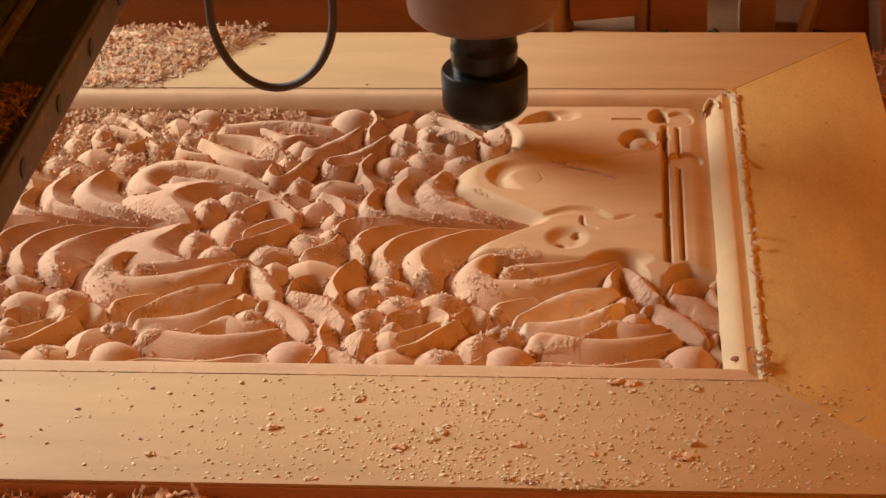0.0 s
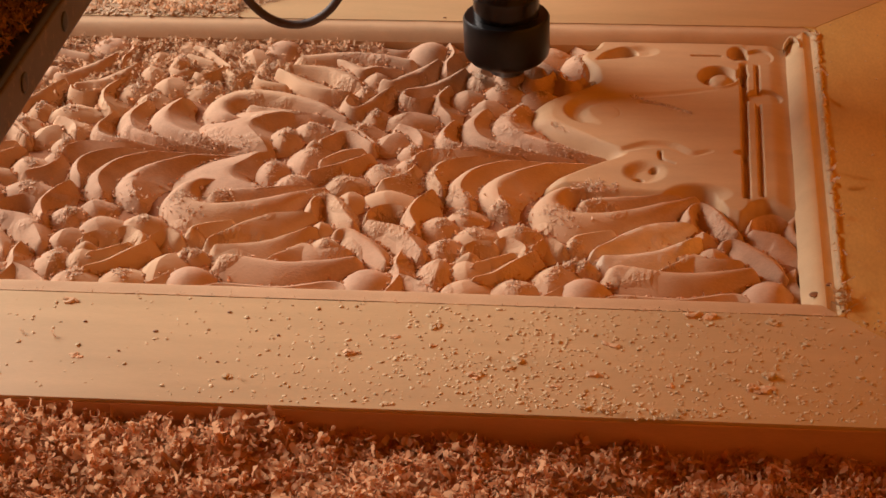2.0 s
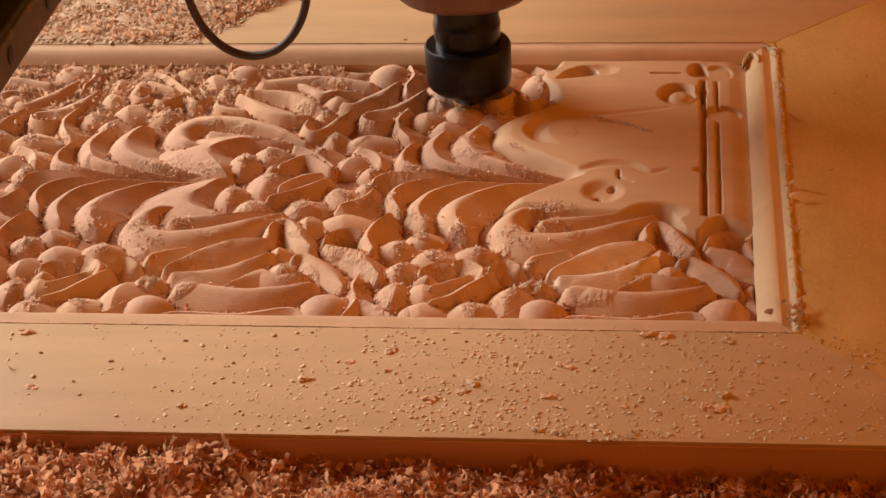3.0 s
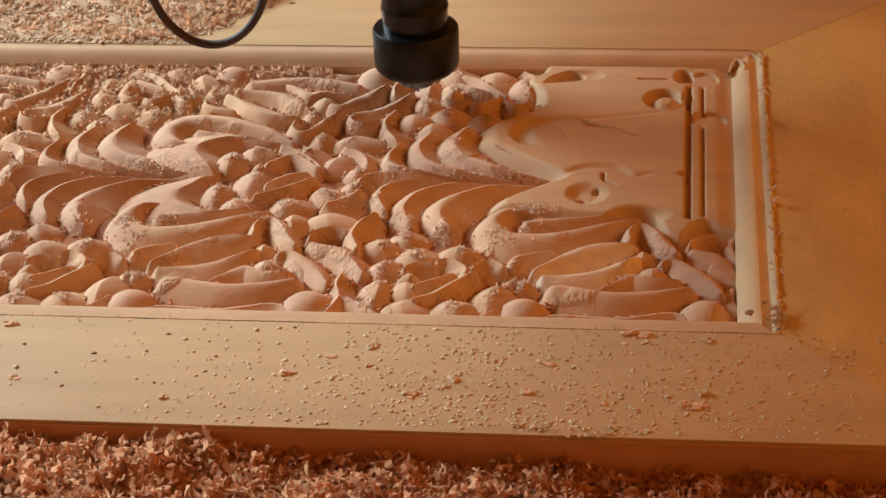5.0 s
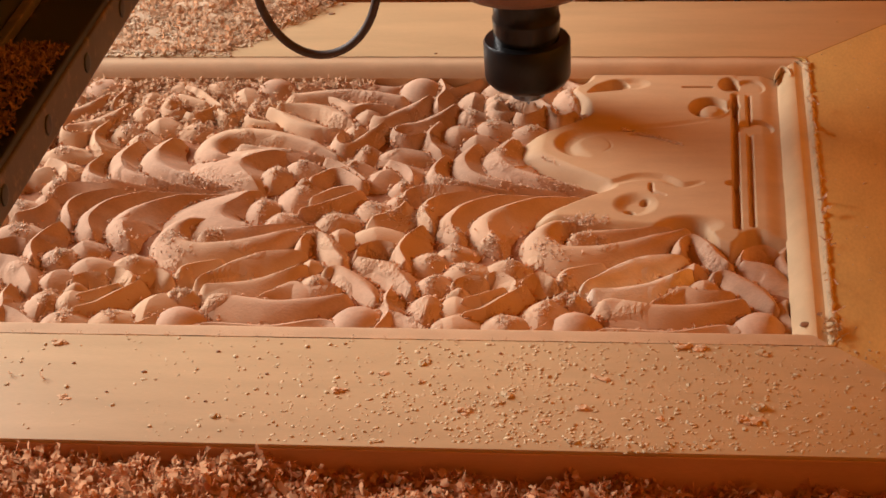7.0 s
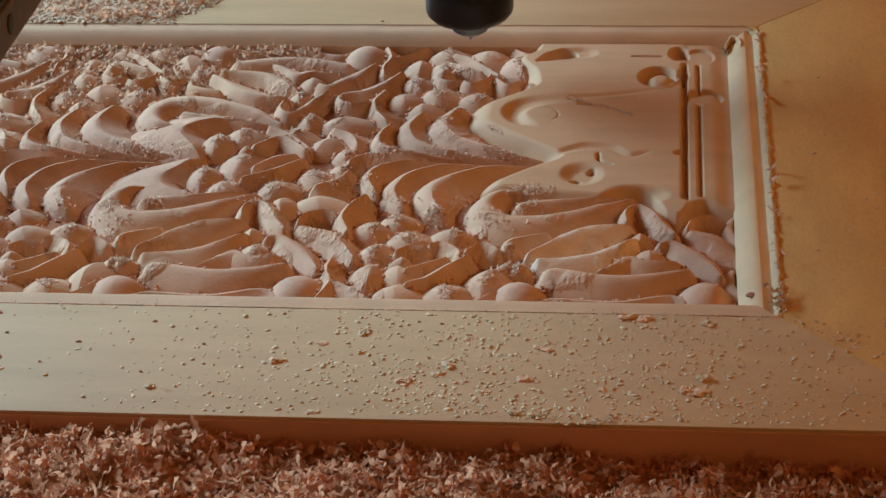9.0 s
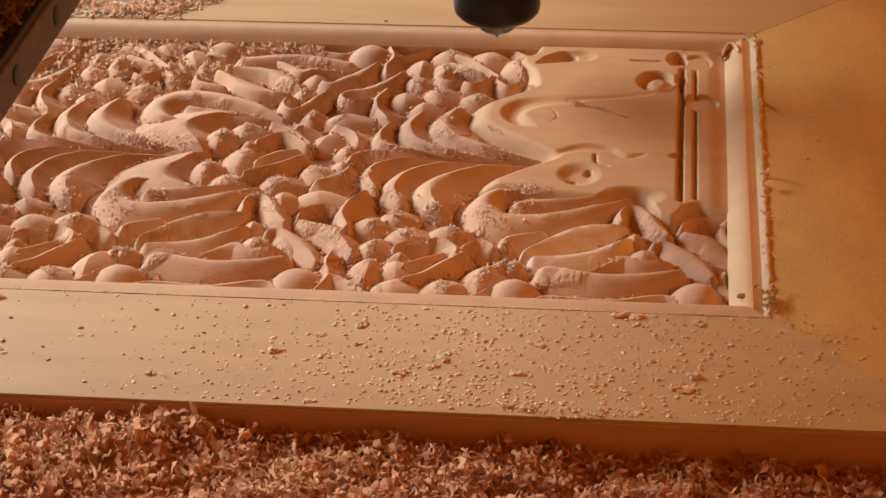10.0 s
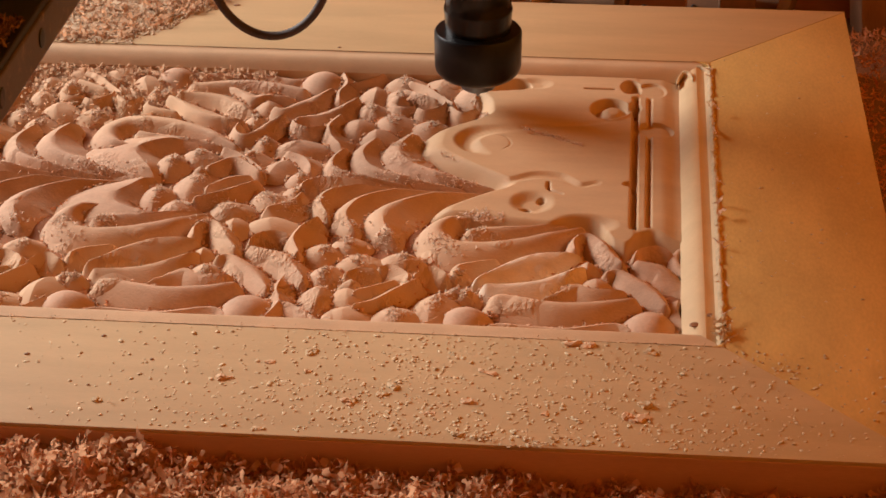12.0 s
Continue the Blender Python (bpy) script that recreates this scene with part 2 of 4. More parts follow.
def moulding(name, a, b, inward, width, cut_a=0.0, cut_b=0.0, gap=0.0005, flat=0.5, deep=0.0115, step=0.0, cove=0.0, material=None):
    """A strip with a rounded, falling section from a to b; inward is the way to the field."""
    a, b, inward = Vector(a), Vector(b), Vector(inward)
    along = (b - a).normalized()
    # (share of the width, height)
    falling = [(flat + (1 - flat) * q / 8, -0.0011 - step - (deep - 0.0011 - step) * (q / 8) ** 1.7) for q in range(9)]
    section = [(0, 0.0), (0.0, -gap), (0.04, -gap - 0.0004), (0.08, -0.0007 - cove * 0.3), (flat * 0.35, -0.0009 - cove), (flat * 0.6, -0.0009 - cove * 0.8)] + ([(flat * 0.92, -0.0010 - cove * 0.1)] if step else []) + falling + [(1.0, -0.030), (0, -0.030)]
    n = 90
    verts, faces = [], []
    for k in range(n + 1):
        for share, z in section:
            start, end = a + along * (cut_a * share), b - along * (cut_b * share)
            p = start.lerp(end, k / n) + inward * (width * share)
            wob = 0.00025 * noise.noise((p.x * 60, p.y * 60, share * 3))
            verts.append((p.x, p.y, z + (wob if z > -0.02 else 0)))
    m = len(section)
    for k in range(n):
        for j in range(m):
            q = (k * m + j, k * m + (j + 1) % m, (k + 1) * m + (j + 1) % m, (k + 1) * m + j)
            faces.append(q)
    ob = raw(name, verts, faces, material or M_MOULD, panel)
    bm = bmesh.new()
    bm.from_mesh(ob.data)
    bmesh.ops.recalc_face_normals(bm, faces=bm.faces)
    bm.to_mesh(ob.data)
    bm.free()
    return sharp_edges(ob, 18)


moulding("near_moulding", (LEFT, OUT_N, 0), (OUT_X, OUT_N, 0), (0, 1, 0), IN_N - OUT_N, 0, OUT_X - IN_X, 0.0018)
moulding("far_moulding", (LEFT, OUT_F, 0), (OUT_X, OUT_F, 0), (0, -1, 0), OUT_F - IN_F, 0, OUT_X - IN_X, gap=0.0002, flat=0.35, deep=0.0078)
end_moulding = moulding("end_moulding", (OUT_X, OUT_N, 0), (OUT_X, OUT_F, 0), (-1, 0, 0), OUT_X - IN_X, IN_N - OUT_N, OUT_F - IN_F, flat=0.45, deep=0.0095, step=0.0001, cove=0.0016, material=M_MOULDLIT)


def field(name, x0, x1, y0, y1, step, height, material, label=""):
    """A grid whose height is a function of arrays x, y."""
    xs = np.arange(x0, x1 + step / 2, step)
    ys = np.arange(y0, y1 + step / 2, step)
    X, Y = np.meshgrid(xs, ys)
    Z = height(X, Y)
    nx, ny = len(xs), len(ys)
    verts = np.stack([X, Y, Z], -1).reshape(-1, 3)
    idx = np.arange(nx * ny).reshape(ny, nx)
    quads = np.stack([idx[:-1, :-1], idx[:-1, 1:], idx[1:, 1:], idx[1:, :-1]], -1).reshape(-1, 4)
    me = bpy.data.meshes.new(name)
    me.from_pydata(verts.tolist(), [], quads.tolist())
    me.update()
    return linked(name, me, material, panel, label)


def waves(x, y, seed, size):
    """Smooth pseudo-random relief in -1..1."""
    rng = np.random.RandomState(seed)
    out = 0 * x
    for k in range(7):
        a, ph, f = rng.rand() * 6.28, rng.rand() * 6.28, (0.6 + rng.rand() * 1.6) / size
        out = out + np.sin((x * np.cos(a) + y * np.sin(a)) * f * 6.28 + ph)
    return out / 7


# floor of the recesses, in the colour with painted shade
field("ground", -0.62, IN_X + 0.002, IN_N - 0.004, IN_F + 0.002, 0.003, lambda x, y: GROUND + 0.0008 + 0.0010 * waves(x, y, 3, 0.03), M_GROUND, "deep ground between the carved lobes, reddish shade put into its colour")

# ---- the carved lobes; a cell repeats along the panel, mirrored about its long axis ----
X0, AXIS, PERIOD = -0.3164, 0.1498, 0.2035
TOP = -0.0058
relief, crests = [], []


def spine(points, n):
    """A smooth curve through a few points, sampled a little closer at its ends."""
    p = np.array(points, float)
    q = np.vstack([2 * p[0] - p[1], p, 2 * p[-1] - p[-2]])
    out = []
    for k in range(len(p) - 1):
        a, b, c, d = q[k:k + 4]
        for s in np.linspace(0, 1, 24, endpoint=False):
            out.append(0.5 * (2 * b + (c - a) * s + (2 * a - 5 * b + 4 * c - d) * s ** 2 + (3 * b - a - 3 * c + d) * s ** 3))
    out.append(p[-1])
    out = np.array(out)
    length = np.r_[0, np.cumsum(np.linalg.norm(np.diff(out, axis=0), axis=1))]
    knots = length[::24]
    s = (1 - np.cos(np.linspace(0, math.pi, n))) / 2 * 0.6 + np.linspace(0, 1, n) * 0.4
    s *= length[-1]
    return np.stack([np.interp(s, length, out[:, 0]), np.interp(s, length, out[:, 1])], -1), s, length[-1], knots


def flank(d, p):
    """Height from the crest (d 0) to the foot (d 1): p over 1 bulges, under 1 is scooped."""
    return 1 - d ** p if p >= 1 else (1 - d) ** (1 / p)


def carve(name, verts, faces, side, degrees):
    if side > 0:
        faces = [q[::-1] for q in faces]
    # the lobes sink towards the end moulding
    verts = [(min(x, IN_X + 0.0004), y, z - 0.0045 * min(1, max(0, (x - IN_X + 0.012) / 0.012)) ** 1.5) for x, y, z in verts]
    relief.append((verts, faces))
    return sharp_edges(raw(name, verts, faces, M_BALL if name == "ball" else M_CARVED, panel), degrees)


WALL = ((0.8, 1.0), (2.0, 2.4), (4.2, 5.0))      # the foot's wall: run out, drop


def lobe(name, crest, left, right, cell, side, height=7.7, pl=1.9, pr=0.85, cut=0.0, sink=0.5):
    """A carved lobe with its crest along a curve. Millimetres; u along the panel from the cell's start, v from the axis.
    left, right: widths of the two flanks at the crest's points; cut: length of a flat facet that ends the crest's start."""
    height *= 1.26
    n, m = 12 + 5 * len(crest), 9
    c, s, total, knots = spine(crest, n)
    wl, wr = np.interp(s, knots, left), np.interp(s, knots, right)
    r0, r1 = min((left[0] + right[0]) / 2, total * 0.45), min((left[-1] + right[-1]) / 2, total * 0.45)
    # the ends run out by their own width
    first, last = c[0] - c[1], c[-1] - c[-2]
    grow = [0.85, 0.5]
    c = np.vstack([[c[0] + first / np.linalg.norm(first) * r0 * g for g in grow], c, [c[-1] + last / np.linalg.norm(last) * r1 * g for g in grow[::-1]]])
    s = np.r_[[r0 * (0.85 - g) for g in grow], s + r0 * 0.85, [total + r0 * 0.85 + r1 * g for g in grow[::-1]]]
    total = s[-1]
    wl, wr = np.r_[[wl[0]] * 2, wl, [wl[-1]] * 2], np.r_[[wr[0]] * 2, wr, [wr[-1]] * 2]
    n += 4
    cap = np.sqrt(np.clip(1 - np.clip(1 - s / max(r0, 0.1), 0, 1) ** 2, 0, 1)) * np.sqrt(np.clip(1 - np.clip(1 - (total - s) / max(r1, 0.1), 0, 1) ** 2, 0, 1))
    h0, h1 = min(max(r0 * 1.3, 5), total * 0.45), min(max(r1 * 1.5, 6), total * 0.45)
    rise = np.clip(s / cut, 0.1, 1) if cut else 1 - np.clip(1 - s / h0, 0, 1) ** 2.4
    rise = rise * (1 - np.clip(1 - (total - s) / h1, 0, 1) ** 2.2)
    t = np.gradient(c, axis=0)
    t /= np.maximum(np.linalg.norm(t, axis=1, keepdims=True), 1e-6)
    nrm = np.stack([-t[:, 1], t[:, 0]], -1)
    most = max(max(left) + max(right), 1)
    rng = random.Random((round(crest[0][0] * 7) * 31 + round(crest[0][1] * 5) * 17 + cell * 101 + side * 57) % 997)
    off, gain = rng.random() * 50, 1 + 0.08 * (rng.random() - 0.5)
    ds = np.linspace(0, 1, m)
    rows = [(-1, 1.0, o, f) for o, f in WALL[::-1]] + [(-1, d, 0, 0) for d in ds[:0:-1]] + [(1, d, 0, 0) for d in ds] + [(1, 1.0, o, f) for o, f in WALL]
    flip = 1 if side > 0 else -1
    verts, faces = [], []
    for i in range(n):
        hs = height * gain * rise[i] * min(1, sink + (1 - sink) * (wl[i] + wr[i]) / (0.5 * most))
        for sgn, d, out, drop in rows:
            wide = 1.25 * (wl[i] if sgn < 0 else wr[i]) * max(cap[i], 0.03)
            z = 1.6 * min(1, hs / height) + (hs - 1.6 * min(1, hs / height)) * flank(d, pl if sgn < 0 else pr) - drop
            p = c[i] + nrm[i] * sgn * (wide * d + out * max(cap[i], 0.1))
            z += 0.22 * noise.noise((p[0] * 0.14 + off, p[1] * 0.14, off)) + 0.10 * noise.noise((p[0] * 0.5, p[1] * 0.5, off))
            verts.append((X0 + cell * PERIOD + p[0] / 1000, AXIS + flip * p[1] / 1000, GROUND + z / 1000))
    k = len(rows)
    for i in range(n - 1):
        for j in range(k - 1):
            faces.append((i * k + j, (i + 1) * k + j, (i + 1) * k + j + 1, i * k + j + 1))
    return carve(name, verts, faces, side, 34)


def bud(name, u, v, ru, rv, cell, side, height=7.2, turn=0.0, ridge=0.0, lean=0.0):
    """A pebble-shaped boss; ridge: how sharp a crease runs across it, lean: how far the crease lies off its middle."""
    height *= 1.10
    if name != "ball":
        ridge = 0.3 + 0.7 * ridge
    a = radians(turn)
    ca, sa = math.cos(a), math.sin(a)
    rng = random.Random((round(u * 7) * 31 + round(v * 5) * 17 + cell * 101 + side * 57) % 997)
    off, gain = rng.random() * 50, 1 + 0.12 * (rng.random() - 0.5)
    rings, seg = 9, 32
    flip = 1 if side > 0 else -1
    verts, faces = [], []
    steps = [((i / rings) ** 0.85, 0, 0) for i in range(rings + 1)] + [(1.0, o, f) for o, f in WALL]
    for rho, out, drop in steps:
        for k in range(seg):
            q = 2 * math.pi * k / seg
            x, y = math.cos(q) * rho, math.sin(q) * rho
            px = x * (1.22 * ru + out) + lean * ru * (1 - rho)
            py = y * (1.22 * rv + out)
            round_part = (1 - rho ** 2.1) ** 0.95
            facet = 1 - abs(x) ** 1.15 * 0.95 - 0.75 * abs(y) ** 2.4
            z = 1.3 + (height * gain - 1.3) * ((1 - ridge) * round_part + ridge * max(facet, 0.02)) - drop
            pu, pv = u + px * ca - py * sa, v + px * sa + py * ca
            z += 0.25 * noise.noise((pu * 0.14 + off, pv * 0.14, off)) + 0.12 * noise.noise((pu * 0.5, pv * 0.5, off))
            verts.append((X0 + cell * PERIOD + pu / 1000, AXIS + flip * pv / 1000, GROUND + z / 1000))
    for i in range(len(steps) - 1):
        for k in range(seg):
            faces.append((i * seg + k, (i + 1) * seg + k, (i + 1) * seg + (k + 1) % seg, i * seg + (k + 1) % seg)[::-1])
    if name != "ball":
        crests.append((X0 + cell * PERIOD + (u + lean * ru * ca) / 1000, AXIS + flip * (v + lean * ru * sa) / 1000, ru, rv, a * flip))
    return carve(name, verts, faces, side, 26)


def palmette(cell, side, shallow=False, leaf=True):
    """The fan of plumes that springs from the axis, with its scroll."""
    lobe("plume", [(123, 43), (118, 33), (116, 23), (119, 14), (128, 8), (140, 5), (165, 2)], (2, 4, 5, 5, 3, 2, 1), (3, 6, 9, 9, 7, 4, 2), cell, side, sink=0.2)
    lobe("plume", [(140, 59), (135, 50), (132, 40), (133, 31), (138, 20), (149, 12), (164, 7), (195, 2)], (3, 6, 8, 8, 6, 4, 3, 1), (3, 8, 11, 12, 11, 8, 5, 2), cell, side, sink=0.2)
    lobe("plume", [(162, 65), (156, 56), (153, 46), (153, 36), (157, 28), (167, 19), (184, 10), (212, 3)], (3, 7, 10, 10, 8, 5, 4, 2), (4, 9, 13, 16, 16, 12, 7, 2), cell, side, 8.0, sink=0.2)
    if not shallow and leaf:
        lobe("field_leaf", [(221, 0), (212, 14), (204, 28), (211, 40), (230, 46), (252, 40)], (4, 12, 14, 10, 5, 2), (6, 18, 27, 20, 9, 4), cell, side, 7.8, 1.0, 1.35, sink=0.3)
    if not shallow:
        lobe("scroll", [(200, 38), (191, 40), (185, 46), (183, 55), (187, 64), (197, 69), (216, 67), (239, 57), (262, 41)], (3, 5, 8, 9.5, 9, 8, 6, 4, 2), (4, 6, 8, 9.5, 12, 14, 12, 9, 3), cell, side, 8.0, 1.6, 1.9)
        lobe("leaf", [(200, 55), (207, 52), (216, 50), (232, 47), (254, 41)], (6, 8, 7, 5, 2), (6, 8, 8, 6, 2), cell, side, 7.2, 1.6, 1.4)
        lobe("leaf", [(197, 101), (199, 91), (219, 83)], (3, 5, 2), (4, 6, 3), cell, side, 7.0, cut=5)


def heart(cell):
    """The rosette on the axis between two palmettes."""
    lobe("plume", [(103, 6), (109, 0), (118, -2), (136, 0), (162, 1)], (5, 7, 6, 4, 1), (5, 10, 9, 5, 1), cell, -1, 7.8, 1.4, 1.0, sink=0.2)
    bud("bud", 42, 3, 11, 15, cell, -1, 7.6, 10, 0.25)
    bud("petal", 43, -6, 6, 4.5, cell, -1, 9.4, 0, 0.0)
    lobe("petal", [(46, 28), (63, 17), (79, 2)], (3, 5, 2), (4, 9, 3), cell, -1, 7.5)
    lobe("petal", [(50, 14), (62, 2), (75, -2)], (3, 6, 2), (3, 6, 2), cell, -1, 7.2)
    lobe("petal", [(46, -11), (60, -23), (78, -6)], (5, 6, 2), (4, 6, 3), cell, -1, 7.2, 1.6, 1.3)
    lobe("petal", [(50, -38), (64, -27), (79, -9)], (4, 6, 2), (3, 5, 3), cell, -1, 7.0, 1.7, 0.9)
    for side in (-1, 1):
        bud("bud", 23, 20, 9.5, 13, cell, side, 7.8, 0, 0.35)
        bud("bud", 38, 32, 11, 9, cell, side, 7.0, -15, 0.4, -0.2)
        bud("bud", 68, 32, 12, 9, cell, side, 7.2, -20, 0.5, -0.25)
        bud("bud", 87, 20, 10, 11, cell, side, 7.4, -35, 0.55, -0.2)
        lobe("leaf", [(88, 35), (97, 30), (102, 23), (105, 14)], (5, 7, 5, 2), (6, 9, 9, 4), cell, side, 7.2, 1.6, 0.9)
        bud("bud", 99, 9, 7, 7, cell, side, 6.4, 0, 0.4)
        bud("bud", 73, 51, 8, 9, cell, side, 7.2, 0, 0.35, -0.2)
        bud("petal", 95, 49, 15, 9, cell, side, 7.2, 8, 0.35, -0.3)


def spray(cell, side):
    """Long leaves, curls and balls between the fan and the border."""
    fresh = [lobe("leaf", [(4, 106), (13, 97), (23, 86), (37, 77), (58, 74)], (3, 4, 5, 4, 2), (4, 9, 13, 12, 3), cell, side, 7.6, 1.7, 1.3)]
    fresh.append(lobe("leaf", [(9, 111), (22, 110), (36, 106), (47, 98), (61, 85)], (3, 5, 6, 5, 2), (6, 10, 12, 10, 3), cell, side, 7.2, 1.7, 1.3))
    if cell == 1:
        for ob in fresh:
            ob.data.materials[0] = M_FRESH
            ob["label"] = "freshly torn, paler leaf"
    lobe("leaf", [(36, 125), (47, 116), (56, 107), (64, 111), (82, 109)], (2, 4, 5, 3, 1), (3, 9, 14, 11, 5), cell, side, 6.8, 1.7, 1.25)
    lobe("long_leaf", [(14, 126), (19, 123), (32, 126), (47, 129), (64, 127), (87, 120)], (5, 8, 8, 8, 7, 4), (9, 11, 11, 11, 10, 5), cell, side, 7.4, 1.7, 1.5, cut=9)
    lobe("wedge", [(10, 153), (19, 146), (50, 148), (76, 141), (86, 148)], (2, 4, 5, 4, 2), (3, 7, 6, 7, 3), cell, side, 4.8)
    bud("ball", 1.5, 141, 12, 12.5, cell, side, 9.2)
    bud("ball", 94.5, 140, 13, 13.5, cell, side, 9.4)
    bud("bud", -6, 115, 6, 7, cell, side, 6.6, 20, 0.7)
    lobe("curl", [(54, 71), (53, 62), (56, 55), (61, 54), (67, 61), (74, 76), (80, 85)], (4, 4, 4, 5, 7, 6, 3), (3, 4, 5, 6, 7, 6, 3), cell, side, 7.6, 1.5, 1.4)
    lobe("leaf", [(86, 79), (94, 82), (102, 85), (111, 96), (120, 113)], (4, 6, 8, 8, 4), (5, 9, 11, 9, 4), cell, side, 7.0, 1.3, 1.5)
    lobe("rim", [(85, 77), (88, 69), (97, 65), (107, 69)], (3, 3, 3, 2), (3, 3, 4, 3), cell, side, 8.0, 1.4, 1.2)
    lobe("hook", [(113, 86), (108, 72), (109, 62), (112, 54), (119, 43)], (4, 5, 4, 3, 1), (4, 6, 11, 11, 4), cell, side, 7.8)
    bud("bud", 124, 78, 11, 10, cell, side, 7.3, 0, 0.2)
    bud("bud", 138, 67, 10, 9, cell, side, 6.8, -15, 0.6, -0.25)
    bud("bud", 146, 87, 12, 10, cell, side, 7.2, -12, 0.35, -0.3)
    bud("bud", 167, 82, 11, 8, cell, side, 7.0, 0, 0.15)
    lobe("leaf", [(70, 94), (77, 91), (86, 100), (95, 111), (103, 125)], (4, 6, 8, 7, 3), (3, 7, 9, 8, 4), cell, side, 7.4, 1.6, 1.5)
    bud("bud", 61, 83, 6, 7, cell, side, 6.4, 0, 0.5)
    bud("bud", 66, 102, 8.5, 8.5, cell, side, 7.2, 0, 0.15)
    lobe("web", [(108, 111), (107, 122), (110, 135), (105, 152)], (6, 7, 8, 6), (4, 6, 6, 4), cell, side, 6.4, 0.8, 1.2)
    lobe("web", [(109, 133), (118, 138), (133, 152)], (3, 4, 3), (6, 9, 5), cell, side, 6.2, 1.3, 0.9)


def rose(cell, side):
    """The open rose beside the border."""
    bud("petal", 130, 102, 9.5, 11, cell, side, 7.4, 15, 0.35, -0.25)
    bud("petal", 128, 124, 8.5, 12, cell, side, 7.2, 0, 0.45, 0.15)
    bud("bud", 145, 122, 10, 11, cell, side, 7.0, 0, 0.3, -0.2)
    bud("petal", 144, 114, 7, 5.5, cell, side, 9.0, 0, 0.1)
    lobe("petal", [(147, 124), (157, 118), (169, 110)], (3, 4, 2), (4, 8, 3), cell, side, 7.4)
    lobe("petal", [(148, 138), (159, 131), (167, 121), (179, 106)], (3, 5, 5, 2), (3, 6, 7, 4), cell, side, 7.2)
    lobe("petal", [(140, 106), (147, 100), (158, 101)], (3, 4, 2), (4, 7, 3), cell, side, 7.2, 1.5, 1.2)
    lobe("petal", [(157, 98), (163, 95), (172, 103), (173, 111)], (4, 5, 5, 3), (4, 9, 7, 3), cell, side, 7.4, 1.3, 1.2)
    lobe("petal", [(176, 104), (184, 95), (193, 102)], (4, 5, 3), (4, 11, 5), cell, side, 7.2, 1.3, 1.0)
    bud("petal", 198, 96, 6, 6, cell, side, 6.8, 30, 0.6)
    bud("petal", 147, 142, 13, 10, cell, side, 7.2, 8, 0.25, -0.3)
    bud("petal", 170, 141, 13, 10.5, cell, side, 7.2, -22, 0.4, -0.15)
    bud("petal", 190, 129, 11, 14, cell, side, 7.6, 12, 0.65, -0.25)
    lobe("wedge", [(181, 154), (190, 144), (195, 139)], (3, 4, 3), (5, 11, 7), cell, side, 5.6, 1.3, 0.9)
    bud("bud", 203, 116, 8, 6, cell, side, 6.6, 20, 0.6)


for cell in (-2, -1, 0):
    palmette(cell, -1, leaf=(cell < 0))
    palmette(cell, 1, shallow=(cell == 0))
    if cell > -2:
        heart(cell)
    for side in (-1, 1):
        spray(cell, side)
        rose(cell, side)
spray(1, -1)


def ramp01(a):
    a = np.clip(a, 0, 1)
    return a * a * (3 - 2 * a)


